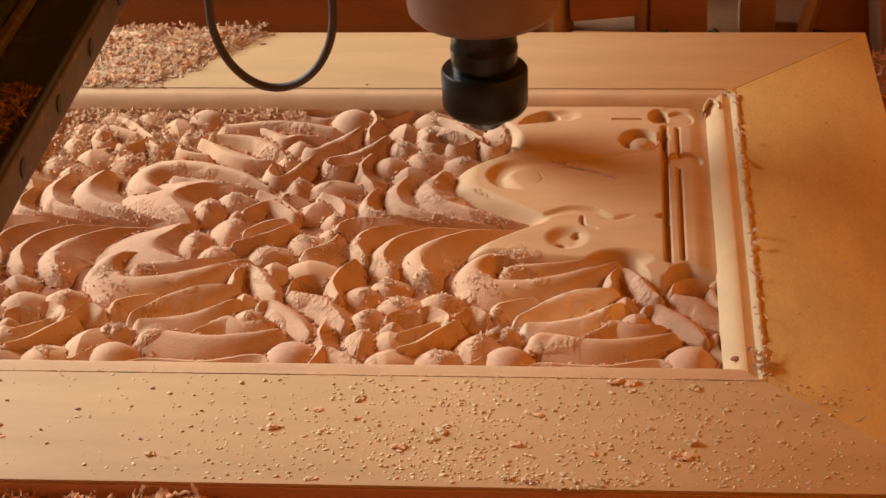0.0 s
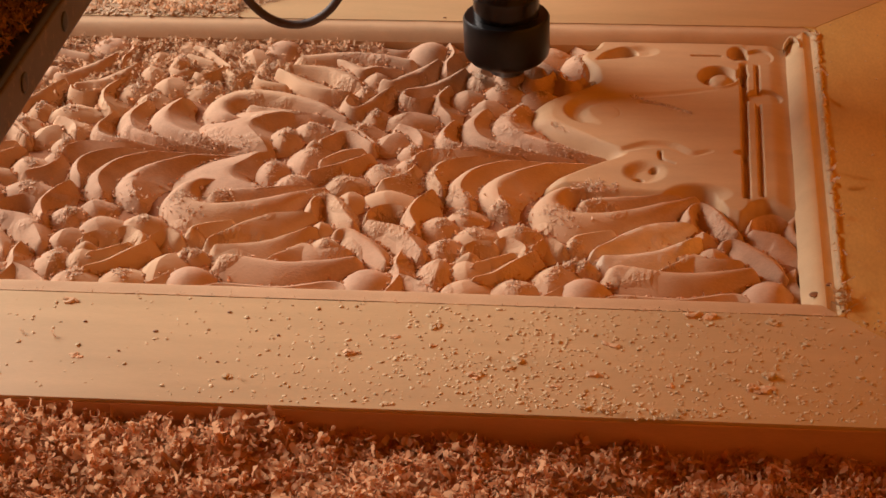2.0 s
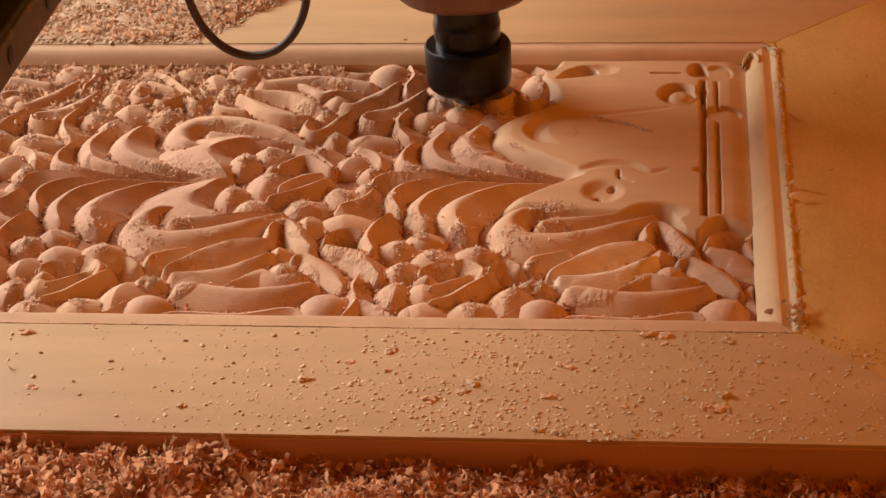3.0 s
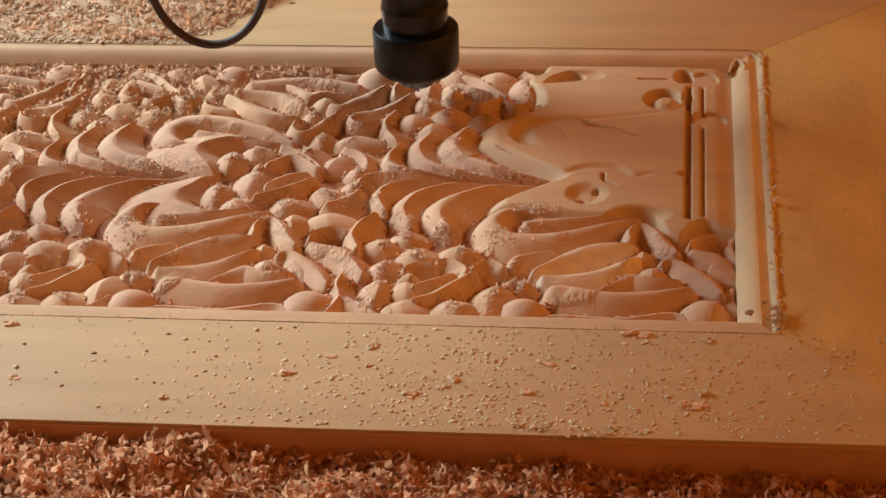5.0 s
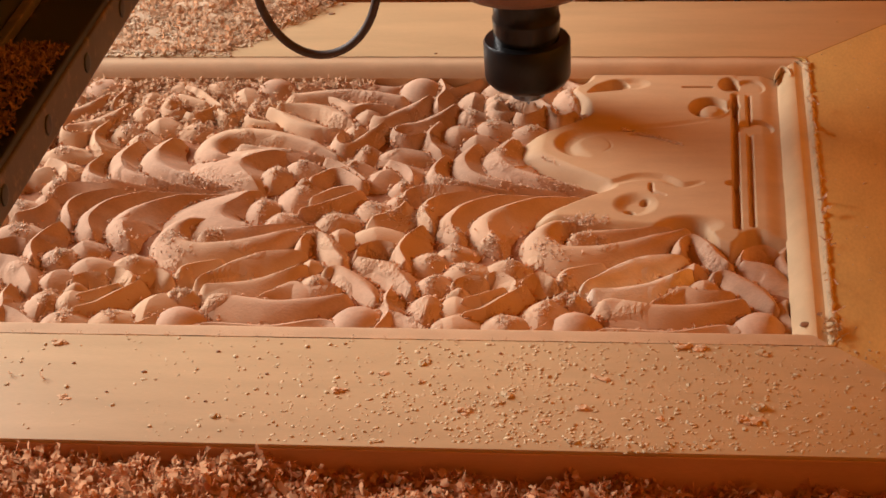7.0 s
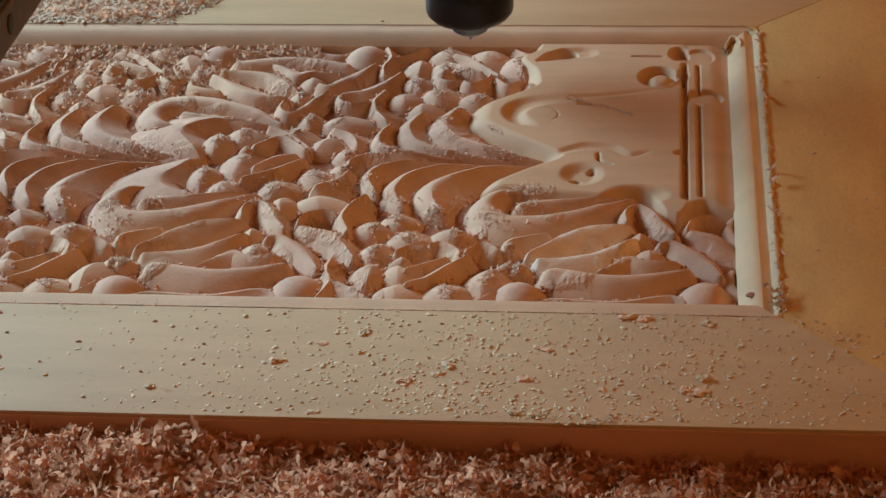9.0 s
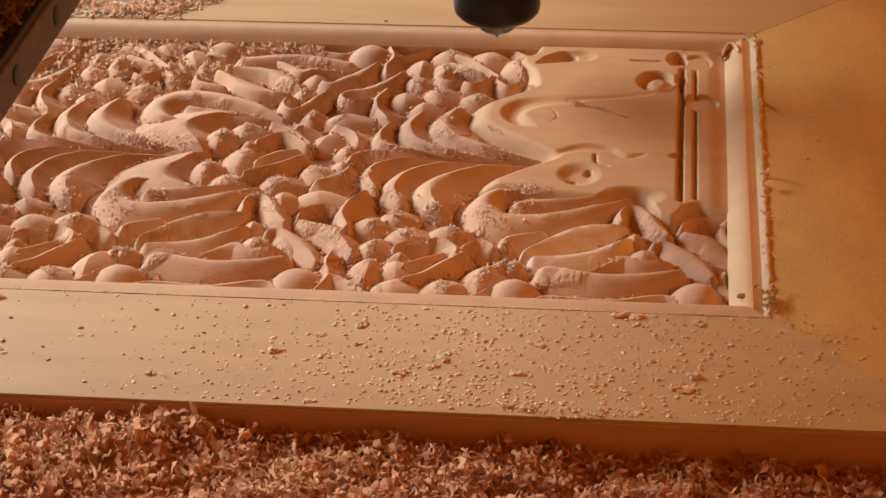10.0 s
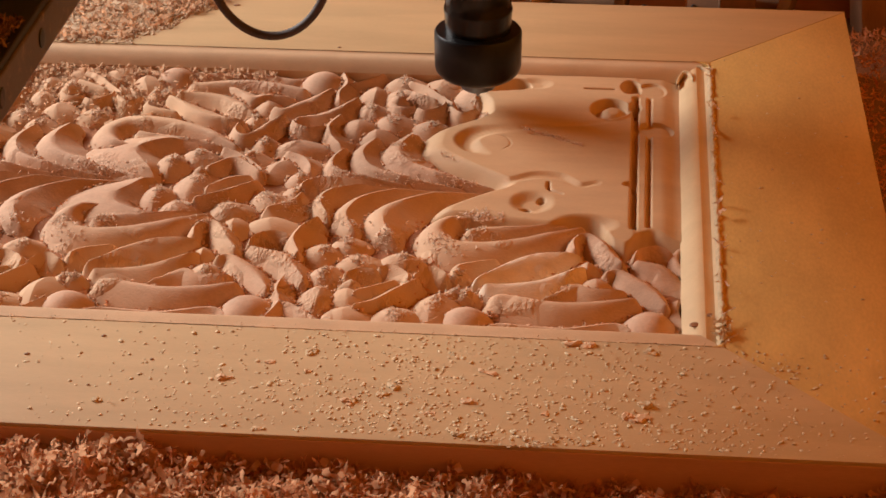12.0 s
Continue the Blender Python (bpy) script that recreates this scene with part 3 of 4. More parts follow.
def uncut(x, y):
    """The still flat end of the field: pockets, slots and a scroll just begun. Depths in millimetres."""
    u, v = (x - X0) * 1000, (0.153 - y) * 1000
    z = np.full_like(u, TOP * 1000) + 0.22 * waves(x, y, 5, 0.05)

    def pit(cu, cv, ru, rv, depth, turn=0.0, soft=0.35):
        a = radians(turn)
        du, dv = u - cu, v - cv
        p, q = du * math.cos(a) + dv * math.sin(a), -du * math.sin(a) + dv * math.cos(a)
        r = np.sqrt((p / ru) ** 2 + (q / rv) ** 2)
        return depth * ramp01((1 + soft - r) / (2 * soft))

    def groove(points, half, depth, soft=1.0):
        """A cut along a bent line whose half width and depth change from point to point."""
        best = np.zeros_like(u)
        track, at, total, knots = spine(points, 5 * len(points))
        half, depth, points = np.interp(at, knots, half), np.interp(at, knots, depth), track
        for k in range(len(points) - 1):
            (u0, v0), (u1, v1) = points[k], points[k + 1]
            du, dv = u1 - u0, v1 - v0
            s = np.clip(((u - u0) * du + (v - v0) * dv) / (du * du + dv * dv), 0, 1)
            d = np.hypot(u - u0 - s * du, v - v0 - s * dv)
            h = half[k] + s * (half[k + 1] - half[k])
            best = np.maximum(best, (depth[k] + s * (depth[k + 1] - depth[k])) * ramp01((h + soft - d) / (2 * soft)))
        return best

    def slot(u0, v0, v1, half, depth):
        return depth * ramp01((half + 1.0 - abs(u - u0)) / 2.0) * ramp01((v - v0) / 3) * ramp01((v1 - v) / 3)

    # the scroll that has been begun
    z -= groove([(226, -72), (206, -68), (195, -63), (190, -54), (193, -44), (202, -36)], (3, 4.5, 5.5, 5, 4, 1), (0.5, 1.4, 2.6, 3.8, 3.6, 1.2), 3.6)
    z -= groove([(206, -60), (213, -57), (216, -48), (212, -41)], (0.3, 0.4, 0.4, 0.3), (0.4, 0.7, 0.7, 0.3), 0.7)
    z -= groove([(227, -64), (243, -60), (258, -49)], (1.0, 0.8, 0.3), (1.3, 1.2, 0.6), 1.0)
    z -= groove([(223, -72), (245, -76), (270, -83)], (2.5, 2, 1.5), (0.8, 0.8, 0.5), 2.0)
    # pockets along the far border
    z -= groove([(200, -123), (208, -129), (216, -133)], (0.6, 5, 7), (4, 8, 8), 1.3)
    z -= pit(226, -135, 8, 6, 1.8, 0, 0.5)
    z -= groove([(257, -130), (274, -130)], (0.8, 0.8), (2.6, 2.6), 0.6)
    z -= pit(272.5, -101, 11, 13.5, 7, 0, 0.14)
    z += pit(274, -100, 7.5, 10, 6.2, 0, 0.7)
    z -= pit(287, -105, 3.2, 6, 4.5)
    z -= pit(284.5, -134, 5.5, 9, 7, 0, 0.2)
    z -= pit(297, -131, 8.5, 10, 1.6, 0, 0.12)
    # the slots beside the end
    z -= slot(287.6, -121, 51, 1.5, 5.5)
    z -= slot(295.8, -121, -82, 1.0, 3.2)
    z -= slot(295.8, -69, 48, 1.1, 3.4)
    z -= 0.6 * ramp01((u - 287) / 3)
    z -= 2.2 * ramp01((u - 302) / 11)
    z -= pit(298.5, -76, 11, 8.5, 2.6, 0, 0.12)
    z -= pit(285, -3, 3.2, 2.6, 3)
    # pockets on the axis
    z -= pit(232, 23, 9, 10, 3.2, 0, 0.5)
    z -= pit(229, 30, 2.6, 3.2, 3.5) + pit(237, 18, 2.2, 2.6, 3)
    z -= groove([(221, -4), (233, -10), (246, -9), (257, 0), (267, -3)], (2, 3.5, 3.0, 1.6, 1.4), (1.2, 1.5, 2.2, 2.2, 1.0), 2.4)
    z -= groove([(240, -1), (241, 7), (248, 12)], (0.8, 0.9, 0.6), (3, 3, 1.5), 0.9)
    z -= pit(262, 46, 13, 8, 4.5, 0, 0.5)
    # where the carving has already eaten into it
    vv = v + 1.5 * np.sin(u * 0.08)
    edge = sum(np.interp(vv + k, (-150, -140, -128, -112, -92, -76, -64, -41, -27, -13, -3, 2, 9, 20, 35, 42, 52), (199, 198, 187, 198, 201, 187, 174, 173, 187, 207, 220, 219, 209, 197, 183, 191, 240)) for k in (-4, -2, 0, 2, 4)) / 5
    reach = np.interp(v, (-80, -65, -40, -15, 0, 15), (9, 17, 17, 12, 12, 14))
    z -= 11.5 * np.clip((edge + 4 - u) / reach, 0, 1) ** 1.7
    low = sum(np.interp(u + k, (200, 225, 243, 255, 265, 272, 276, 285, 290, 298, 312), (40, 46, 48, 41, 40, 45, 64, 69, 56, 51, 60)) for k in (-2, -1, 0, 1, 2)) / 5
    z -= 11.5 * np.clip((v - low + 4) / 11, 0, 1) ** 1.6
    return z / 1000


field("uncut_face", X0 + 0.160, IN_X + 0.001, AXIS - 0.078, IN_F + 0.001, 0.0006, uncut, M_RAW, "flat face with pockets still waiting to be carved")


# ---- the router: gantry, spindle, cable ----
SPINDLE_Y = 0.255
SPIN = [(0, -0.1364, -0.0003), (0.5, -0.1564, -0.0104), (1, -0.1364, 0.0091), (1.5, -0.1388, 0.0017), (2, -0.1708, -0.0098), (2.5, -0.162, -0.0118),
        (2.7, -0.1639, -0.0167), (4.3, -0.1925, 0.0104), (4.5, -0.1935, 0.0052), (5, -0.1929, -0.0017), (5.5, -0.1764, 0.0056), (6, -0.1516, -0.003),
        (6.5, -0.1693, 0.0088), (7, -0.1522, -0.0025), (7.2, -0.1758, -0.0066), (8.8, -0.1713, 0.0205), (9, -0.1546, 0.0191), (9.5, -0.155, 0.0096),
        (10, -0.1396, 0.0214), (10.5, -0.138, 0.006), (11, -0.1313, 0.0204), (11.5, -0.1235, -0.0032), (12, -0.1235, 0.0012)]

SWAY = [(0, -0.0005, -0.0047), (1, 0.002, -0.0031), (2.5, -0.0060, 0.0006), (4.5, -0.0023, -0.0027), (5.5, 0.0012, -0.0055), (6, -0.0025, -0.0008),
        (7, 0.0010, -0.0020), (7.2, -0.0030, -0.0026), (8.8, 0.0, -0.002), (11, 0.0045, -0.0022), (12, 0.0015, 0.0005)]


def make_spindle():
    """Origin at the cutter's tip."""
    root = tagged(new("router_spindle"), "dusty dark router spindle with a black collet nut", "spindle")
    nut = sharp_edges(part("collet_nut", turned([(0.012, 0.0108), (0.0175, 0.0110), (0.0225, 0.0135), (0.0252, 0.0165), (0.0258, 0.0190), (0.0260, 0.0400), (0.0250, 0.0415), (0.0196, 0.0418)], 64), M_BLACK, root, "satin black collet nut"))
    sharp_edges(part("cutter", turned([(0.0004, -0.002), (0.0030, 0.003), (0.0032, 0.010), (0.0032, 0.012)], 20), M_TOOL, nut, "bluish steel cutter"))
    sharp_edges(part("collet", turned([(0.0085, 0.0035), (0.0105, 0.005), (0.0115, 0.0125)], 32), M_TOOL, nut, "steel collet face"))
    sharp_edges(part("shaft", turned([(0.0196, 0.0405), (0.0200, 0.0520), (0.0203, 0.0535), (0.0203, 0.0555), (0.0196, 0.0570), (0.0196, 0.0700), (0.0215, 0.0800)], 48), M_SHAFT, root, "oiled steel shaft"))
    sharp_edges(part("housing", turned([(0.020, 0.0745), (0.034, 0.0745), (0.0400, 0.0760), (0.0440, 0.0800), (0.0448, 0.0850), (0.0448, 0.28)], 64), M_BODY, root, "brown-dusted steel housing"))
    part("carriage", box(-0.187, -0.03, -0.036, 0.036, 0.225, 0.28, 0.003), M_GANTRY, root, "dark carriage that joins the spindle to the gantry", smooth=False)
    return root


spindle = make_spindle()


def make_gantry():
    """Origin under the spindle's line, on the board's face."""
    root = tagged(new("router_gantry"), "dark steel router gantry beam with a bolted rail, dusted with shavings", "gantry")
    y0, y1 = -0.62, 0.90
    part("beam", box(-0.225, -0.187, y0 + 0.12, y1, 0.197, 0.300, 0.002), M_GANTRY, root, "dark painted beam", smooth=False)
    part("ledge", box(-0.225, -0.155, y0, y1, 0.188, 0.1965, 0.001), M_GANTRY, root, smooth=False)
    part("guide", box(-0.1868, -0.1820, y0, y1, 0.197, 0.2022, 0.001), M_RAILSTEEL, root, "thin worn steel guide", smooth=False)
    rail = part("rail", box(-0.1637, -0.1540, y0, y1, 0.1750, 0.1930, 0.0012), M_RAILSTEEL, root, "grey dusty steel rail with bolt holes", smooth=False)
    for y in (-0.612, 0.868):
        part("upright", box(-0.222, -0.167, y - 0.02, y + 0.02, BOTTOM + 0.001, 0.1875, 0.002), M_GANTRY, root, smooth=False)
    for k in range(16):
        bm = turned([(0.0043, 0.0), (0.0043, 0.0006), (0.0034, 0.0007)], 20)
        bmesh.ops.transform(bm, matrix=pose(-0.1542, -0.525 + 0.0598 * k, 0.1841, 0, 90, 0), verts=bm.verts)
        part("bolt", bm, M_GANTRY, rail)
    return root


gantry = make_gantry()


def make_cable(root):
    """A corrugated conduit that hangs in a loop beside the spindle."""
    n, m = 150, 12
    verts, faces = [], []
    for i in range(n):
        s = i / (n - 1)
        x = -0.1255 + 0.037 * math.sin(max(-1, min(1, (s - 0.5) * 2.4)) * math.pi / 2)
        down = math.cos(max(-1, min(1, (s - 0.5) * 2.4)) * math.pi / 2)
        z = 0.0325 + 0.050 * (1 - down) + 0.55 * max(0, abs(s - 0.5) - 0.4167)
        verts.append((x, z))
    c = np.array(verts)
    t = np.gradient(c, axis=0)
    t /= np.linalg.norm(t, axis=1, keepdims=True)
    out = []
    for i in range(n):
        r = 0.0025 + 0.0002 * (i % 2)
        for k in range(m):
            b = 2 * math.pi * k / m
            nx, nz = -t[i, 1], t[i, 0]
            out.append((c[i, 0] + r * math.cos(b) * nx, r * math.sin(b), c[i, 1] + r * math.cos(b) * nz))
    for i in range(n - 1):
        for k in range(m):
            faces.append((i * m + k, i * m + (k + 1) % m, (i + 1) * m + (k + 1) % m, (i + 1) * m + k))
    return raw("conduit", out, faces, M_CABLE, root, "thin dark corrugated conduit hanging in a loop")


conduit = make_cable(spindle)

# ---- bed, room ----
bed = tagged(part("machine_bed", box(-1.15, 0.35, -0.62, 0.95, -0.10, BOTTOM, 0.003), M_BED), "brown machine bed board covered with shavings", "machine bed", kind="structure")
tagged(part("machine_base", box(-1.05, 0.33, -0.52, 0.85, -0.85, -0.101, 0.004), M_BED), "brown boarded base under the machine bed", "machine base", kind="structure")
WEST, EAST, TALL = -2.05, 0.36, 2.3
tagged(part("floor", box(WEST - 0.1, EAST + 0.08, -2.6, 2.6, -0.95, -0.85, 0), M_FLOOR, smooth=False), "dusty concrete workshop floor", "floor", kind="structure")
# ceiling and walls are added out of view for their warm bounce
tagged(part("ceiling", box(WEST - 0.1, EAST + 0.08, -2.6, 2.6, TALL, TALL + 0.1, 0), M_WALL, smooth=False), "unseen ceiling, coloured for warm bounce light", "ceiling", kind="structure")
# out of view, set close to throw warm bounce on the right side
tagged(part("wall_east", box(EAST, EAST + 0.08, -2.5, 2.5, -0.85, TALL, 0), M_BOUNCE, smooth=False), "unseen orange wall added to bounce warm light", "wall", kind="structure")
tagged(part("wall_north", box(WEST - 0.1, EAST + 0.08, 2.5, 2.6, -0.85, TALL, 0), M_WALL, smooth=False), "unseen enclosing wall, coloured for warm bounce light", "wall", kind="structure")
tagged(part("wall_south", box(WEST - 0.1, EAST + 0.08, -2.6, -2.5, -0.85, TALL, 0), M_WALL, smooth=False), "unseen enclosing wall, coloured for warm bounce light", "wall", kind="structure")
west = box(WEST - 0.1, WEST, -2.5, 2.5, -0.85, 0.3, 0)
for y0, y1, z0, z1 in ((-2.5, 2.5, 1.25, TALL), (-2.5, 0.3, 0.3, 1.25), (1.75, 2.5, 0.3, 1.25)):
    box(WEST - 0.1, WEST, y0, y1, z0, z1, 0, west)
tagged(part("wall_west", west, M_WALL, smooth=False), "unseen wall coloured for warm bounce light, with a wide window opening", "wall", kind="structure")

tagged(part("brown_board", box(-0.95, -0.145, 0.47, 0.49, BOTTOM, 0.055, 0.002), M_BROWN), "reddish-brown board standing behind the workpiece", "board")


# ---- shavings ----
def shavings(name, count, place, size, label, seed, curl=1.0, parent=None, material=None, wide=1.0, blunt=0.6):
    """Curled strips; place(rng) gives x, y, z or None."""
    rng = random.Random(seed)
    verts, faces = [], []
    for _ in range(count):
        at = place(rng)
        if at is None:
            continue
        x, y, z = at
        L = size * (0.5 + 1.1 * rng.random() ** 2)
        w = wide * L * (0.05 + 0.07 * rng.random())
        bend = curl * (rng.random() * 5.0 - 0.8)
        if abs(bend) < 0.1:
            bend = 0.1
        rot = Euler((rng.gauss(0, 0.9), rng.gauss(0, 0.7), rng.random() * 6.28)).to_matrix()
        first = len(verts)
        k_n = 8
        twist, drift = rng.gauss(0, 0.9), L * rng.gauss(0, 0.22)
        for k in range(k_n + 1):
            s = k / k_n - 0.5
            a = s * bend
            px, pz = L * math.sin(a) / bend, L * (1 - math.cos(a)) / bend
            py = drift * s + 0.06 * L * rng.gauss(0, 1)
            ww = w * (1 - blunt * abs(2 * s) ** 3) * (0.6 + 0.8 * rng.random())
            for sgn in (-1, 1):
                q = rot @ Vector((px, py + sgn * ww * math.cos(twist * s * 2), pz + sgn * ww * math.sin(twist * s * 2)))
                verts.append((x + q.x, y + q.y, z + q.z))
        for k in range(k_n):
            b = first + 2 * k
            faces.append((b, b + 1, b + 3, b + 2))
    ob = raw(name, verts, faces, material or M_SHAVING, parent)
    if not parent:
        tagged(ob, label, "wood shavings", kind="stuff")
    return ob


def heap(x, y):
    """Height of the loose shavings before the board."""
    base = -0.010 - 0.013 * min(1, max(0, (x + 0.33) / 0.36))
    return base + 0.006 * noise.noise((x * 18, y * 18, 1)) + 0.0055 * noise.noise((x * 55, y * 55, 2))


def heap_place(rng):
    x, y = -0.46 + rng.random() * 0.64, NEAR - 0.002 - rng.random() * 0.16
    return x, y, heap(x, y) + rng.random() ** 1.6 * 0.006


hx, hy = np.linspace(-0.55, 0.3, 120), np.linspace(NEAR - 0.25, NEAR - 0.0005, 45)
hv = [(x, y, heap(x, y)) for y in hy for x in hx]
hf = [(j * 120 + i, j * 120 + i + 1, (j + 1) * 120 + i + 1, (j + 1) * 120 + i) for j in range(44) for i in range(119)]
tagged(raw("shaving_heap", hv, hf, M_HEAP), "dense heap of reddish wood shavings on the bed", "wood shavings", kind="stuff")
shavings("loose_shavings", 24000, heap_place, 0.0092, "curled reddish wood shavings heaped before the board", 11, curl=1.8, material=M_HEAP, wide=1.3, blunt=0.3)


# ---- what lies and stands behind the workpiece ----
def offcut(x0, x1, y0, y1, z0, z1, material, label, lean=0.0, turn=0.0, chamfer=0.0):
    """A sawn piece of timber that stands on the bed; chamfer cuts its lower corner."""
    w, d, h = x1 - x0, y1 - y0, z1 - z0
    bm = box(-w / 2, w / 2, -d / 2, d / 2, 0, h, 0.0012)
    if chamfer:
        for v in bm.verts:
            if v.co.x > 0 and v.co.z < h * 0.5:
                v.co.x -= chamfer * (1 - v.co.z / (h * 0.5))
    ob = tagged(part("offcut", bm, material, smooth=False), label, "offcut", "offcuts behind the workpiece")
    ob.matrix_world = pose((x0 + x1) / 2, (y0 + y1) / 2, z0, 0, lean, turn)
    return ob


offcut(-0.139, -0.129, 0.500, 0.52, BOTTOM, 0.14, M_OFFDARK, "narrow brown timber offcut standing on the bed")
offcut(-0.122, -0.088, 0.502, 0.526, BOTTOM, 0.15, M_OFFCUT, "pale sawn offcut with a slanting corner", chamfer=0.006, turn=-38)
offcut(-0.092, -0.040, 0.505, 0.525, BOTTOM + 0.012, 0.16, M_BROWN, "reddish-brown offcut board leaning among the others", lean=-4, turn=4)
offcut(-0.0445, -0.0345, 0.506, 0.514, BOTTOM, 0.15, M_OFFCUT, "thin pale offcut standing on edge", turn=-35)
offcut(-0.034, 0.006, 0.500, 0.515, BOTTOM, 0.15, M_BROWN, "brown offcut board standing upright", turn=-6)
offcut(0.029, 0.054, 0.500, 0.53, BOTTOM, 0.16, M_OFFDARK, "square greyish-brown timber post")
offcut(0.070, 0.079, 0.500, 0.512, BOTTOM, 0.16, M_OFFCUT, "thin pale offcut leaning over", lean=14, turn=-30)
offcut(0.082, 0.125, 0.505, 0.53, BOTTOM, 0.15, M_BROWN, "broad brown offcut leaning over", lean=8, turn=-8)
offcut(0.122, 0.190, 0.470, 0.50, BOTTOM, 0.06, M_OFFDARK, "dusty brown block of timber", lean=-6, turn=12)
offcut(-0.09, 0.088, 0.448, 0.485, BOTTOM, -0.034, M_OFFCUT, "flat pale offcut strip lying on the bed", turn=-3)
tagged(part("dark_backboard", box(-0.145, 0.35, 0.60, 0.62, BOTTOM, 0.30, 0.002), M_OFFDARK, smooth=False), "dark brown board closing the back of the bed", "board")


def clamp_stub(x, y, tilt):
    bm = box(-0.004, 0.004, -0.003, 0.003, 0, 0.013, 0.001)
    turned([(0.0025, 0.012), (0.0025, 0.015), (0.0015, 0.016)], 12, bm)
    ob = tagged(part("clamp_stub", bm, M_GANTRY), "small black metal clamp stub beside the board", "clamp", "clamp stubs")
    ob.matrix_world = pose(x, y, -0.034, 0, tilt, 20)


clamp_stub(-0.020, 0.455, -20)
clamp_stub(0.004, 0.455, 25)

# ---- loose dust, crumbs and shavings on the workpiece ----
from mathutils.bvhtree import BVHTree

tree_v, tree_f = [], []
for verts, faces in relief:
    k = len(tree_v)
    tree_v += verts
    tree_f += [tuple(i + k for i in f) for f in faces]
tree = BVHTree.FromPolygons(tree_v, tree_f)


def on_relief(x, y):
    hit = tree.ray_cast(Vector((x, y, 0.05)), Vector((0, 0, -1)))[0]
    return max(hit.z, GROUND) if hit else GROUND


def pile_edge(y):
    return -0.351 + (y - 0.324) * 0.73 + 0.012 * noise.noise((y * 40, 3, 0))


def pile_place(rng):
    y = OUT_F + 0.004 + rng.random() * (FAR - OUT_F - 0.002)
    x = -0.62 + rng.random() ** 0.8 * (pile_edge(y) + 0.62)
    share = (y - OUT_F) / (FAR - OUT_F)
    if rng.random() > 0.25 + share:
        return None
    return x, y, 0.0008 + 0.0055 * rng.random() * share


px, py = np.linspace(-0.62, -0.27, 120), np.linspace(OUT_F + 0.006, FAR - 0.001, 40)
pv = []
for y in py:
    for x in px:
        e = min(1, max(0, (pile_edge(y) - x) / 0.03))
        s = min(1, (y - OUT_F) / 0.06)
        pv.append((x, y, -0.001 + e * (0.0014 + 0.004 * s * (0.6 + noise.noise((x * 60, y * 60, 5))))))
pf = [(j * 120 + i, j * 120 + i + 1, (j + 1) * 120 + i + 1, (j + 1) * 120 + i) for j in range(39) for i in range(119)]
tagged(raw("dust_drift", pv, pf, M_DUST), "drift of fine reddish wood dust on the far rail", "wood dust", kind="stuff")
shavings("rail_shavings", 3200, pile_place, 0.0080, "curled orange-pink wood shavings piled on the far rail", 21, curl=1.5, wide=1.1, material=M_TAN)
shavings("orange_curls", 600, pile_place, 0.0085, "darker orange curls among the shavings on the far rail", 23, curl=1.5, wide=1.1, material=M_HEAP)


def corner_place(rng):
    x = -0.60 + rng.random() * 0.33
    y = 0.205 + rng.random() ** 0.6 * 0.098
    dense = min(1, max(0, (-0.29 - x) / 0.06)) * min(1, max(0, (y - 0.20 - 0.25 * max(0, x + 0.40)) / 0.04))
    if rng.random() > dense:
        return None
    z = on_relief(x, y)
    if z > -0.0105 and rng.random() < 0.97:
        return None
    return x, y, z + 0.001 + rng.random() * 0.002


def clump_crumb(rng):
    at = corner_place(rng)
    return at and (at[0], at[1], at[2] - 0.0012, 0.0007 + 0.0010 * rng.random())


shavings("relief_shavings", 5600, corner_place, 0.0048, "short pinkish shavings caught between the carved lobes", 31, wide=1.6, material=M_TAN)


def foot_place(rng):
    x = -0.60 + rng.random() * 0.35
    return x, IN_F - 0.002 - rng.random() ** 2 * 0.012, -0.013 + rng.random() * 0.006


shavings("edge_shavings", 900, foot_place, 0.0060, "pinkish shavings gathered along the far edge of the carving", 37, wide=1.3, material=M_TAN)


def fuzz_place(rng):
    pick = rng.random()
    if pick < 0.08:
        s = rng.random()
        x, y = X0 + 0.221 + 0.036 * s, 0.224 - 0.021 * s + rng.gauss(0, 0.0008)
        return x, y, TOP + 0.0003
    if pick < 0.16:
        s = rng.random()
        x, y = X0 + 0.176 + 0.040 * s, 0.190 - 0.022 * s + rng.gauss(0, 0.0012)
        return x, y, TOP - 0.0016
    if pick < 0.42:
        x, y = X0 + (0.105 + 0.11 * rng.random()), AXIS + 0.004 + abs(rng.gauss(0, 0.006))
    elif pick < 0.55:
        x, y = X0 - 0.0985 + 0.11 * rng.random(), AXIS + 0.004 + abs(rng.gauss(0, 0.006))
    else:
        cu, cv = ((0.040, -0.030), (0.060, -0.028), (0.100, -0.030), (0.085, -0.020), (0.056, -0.052), (-0.020, -0.060), (0.184, -0.066), (0.165, 0.060), (0.150, 0.046), (0.112, -0.026), (0.136, -0.048), (0.158, -0.062), (0.20, -0.050), (0.0, -0.054))[rng.randrange(14)]
        x, y = X0 + cu + rng.gauss(0, 0.004), AXIS + cv + rng.gauss(0, 0.003)
    z = on_relief(x, y)
    return x, y, z + 0.0004


shavings("torn_fibres", 1500, fuzz_place, 0.0026, "tiny torn wood fibres on the carved crests", 41, material=M_FIBRE)


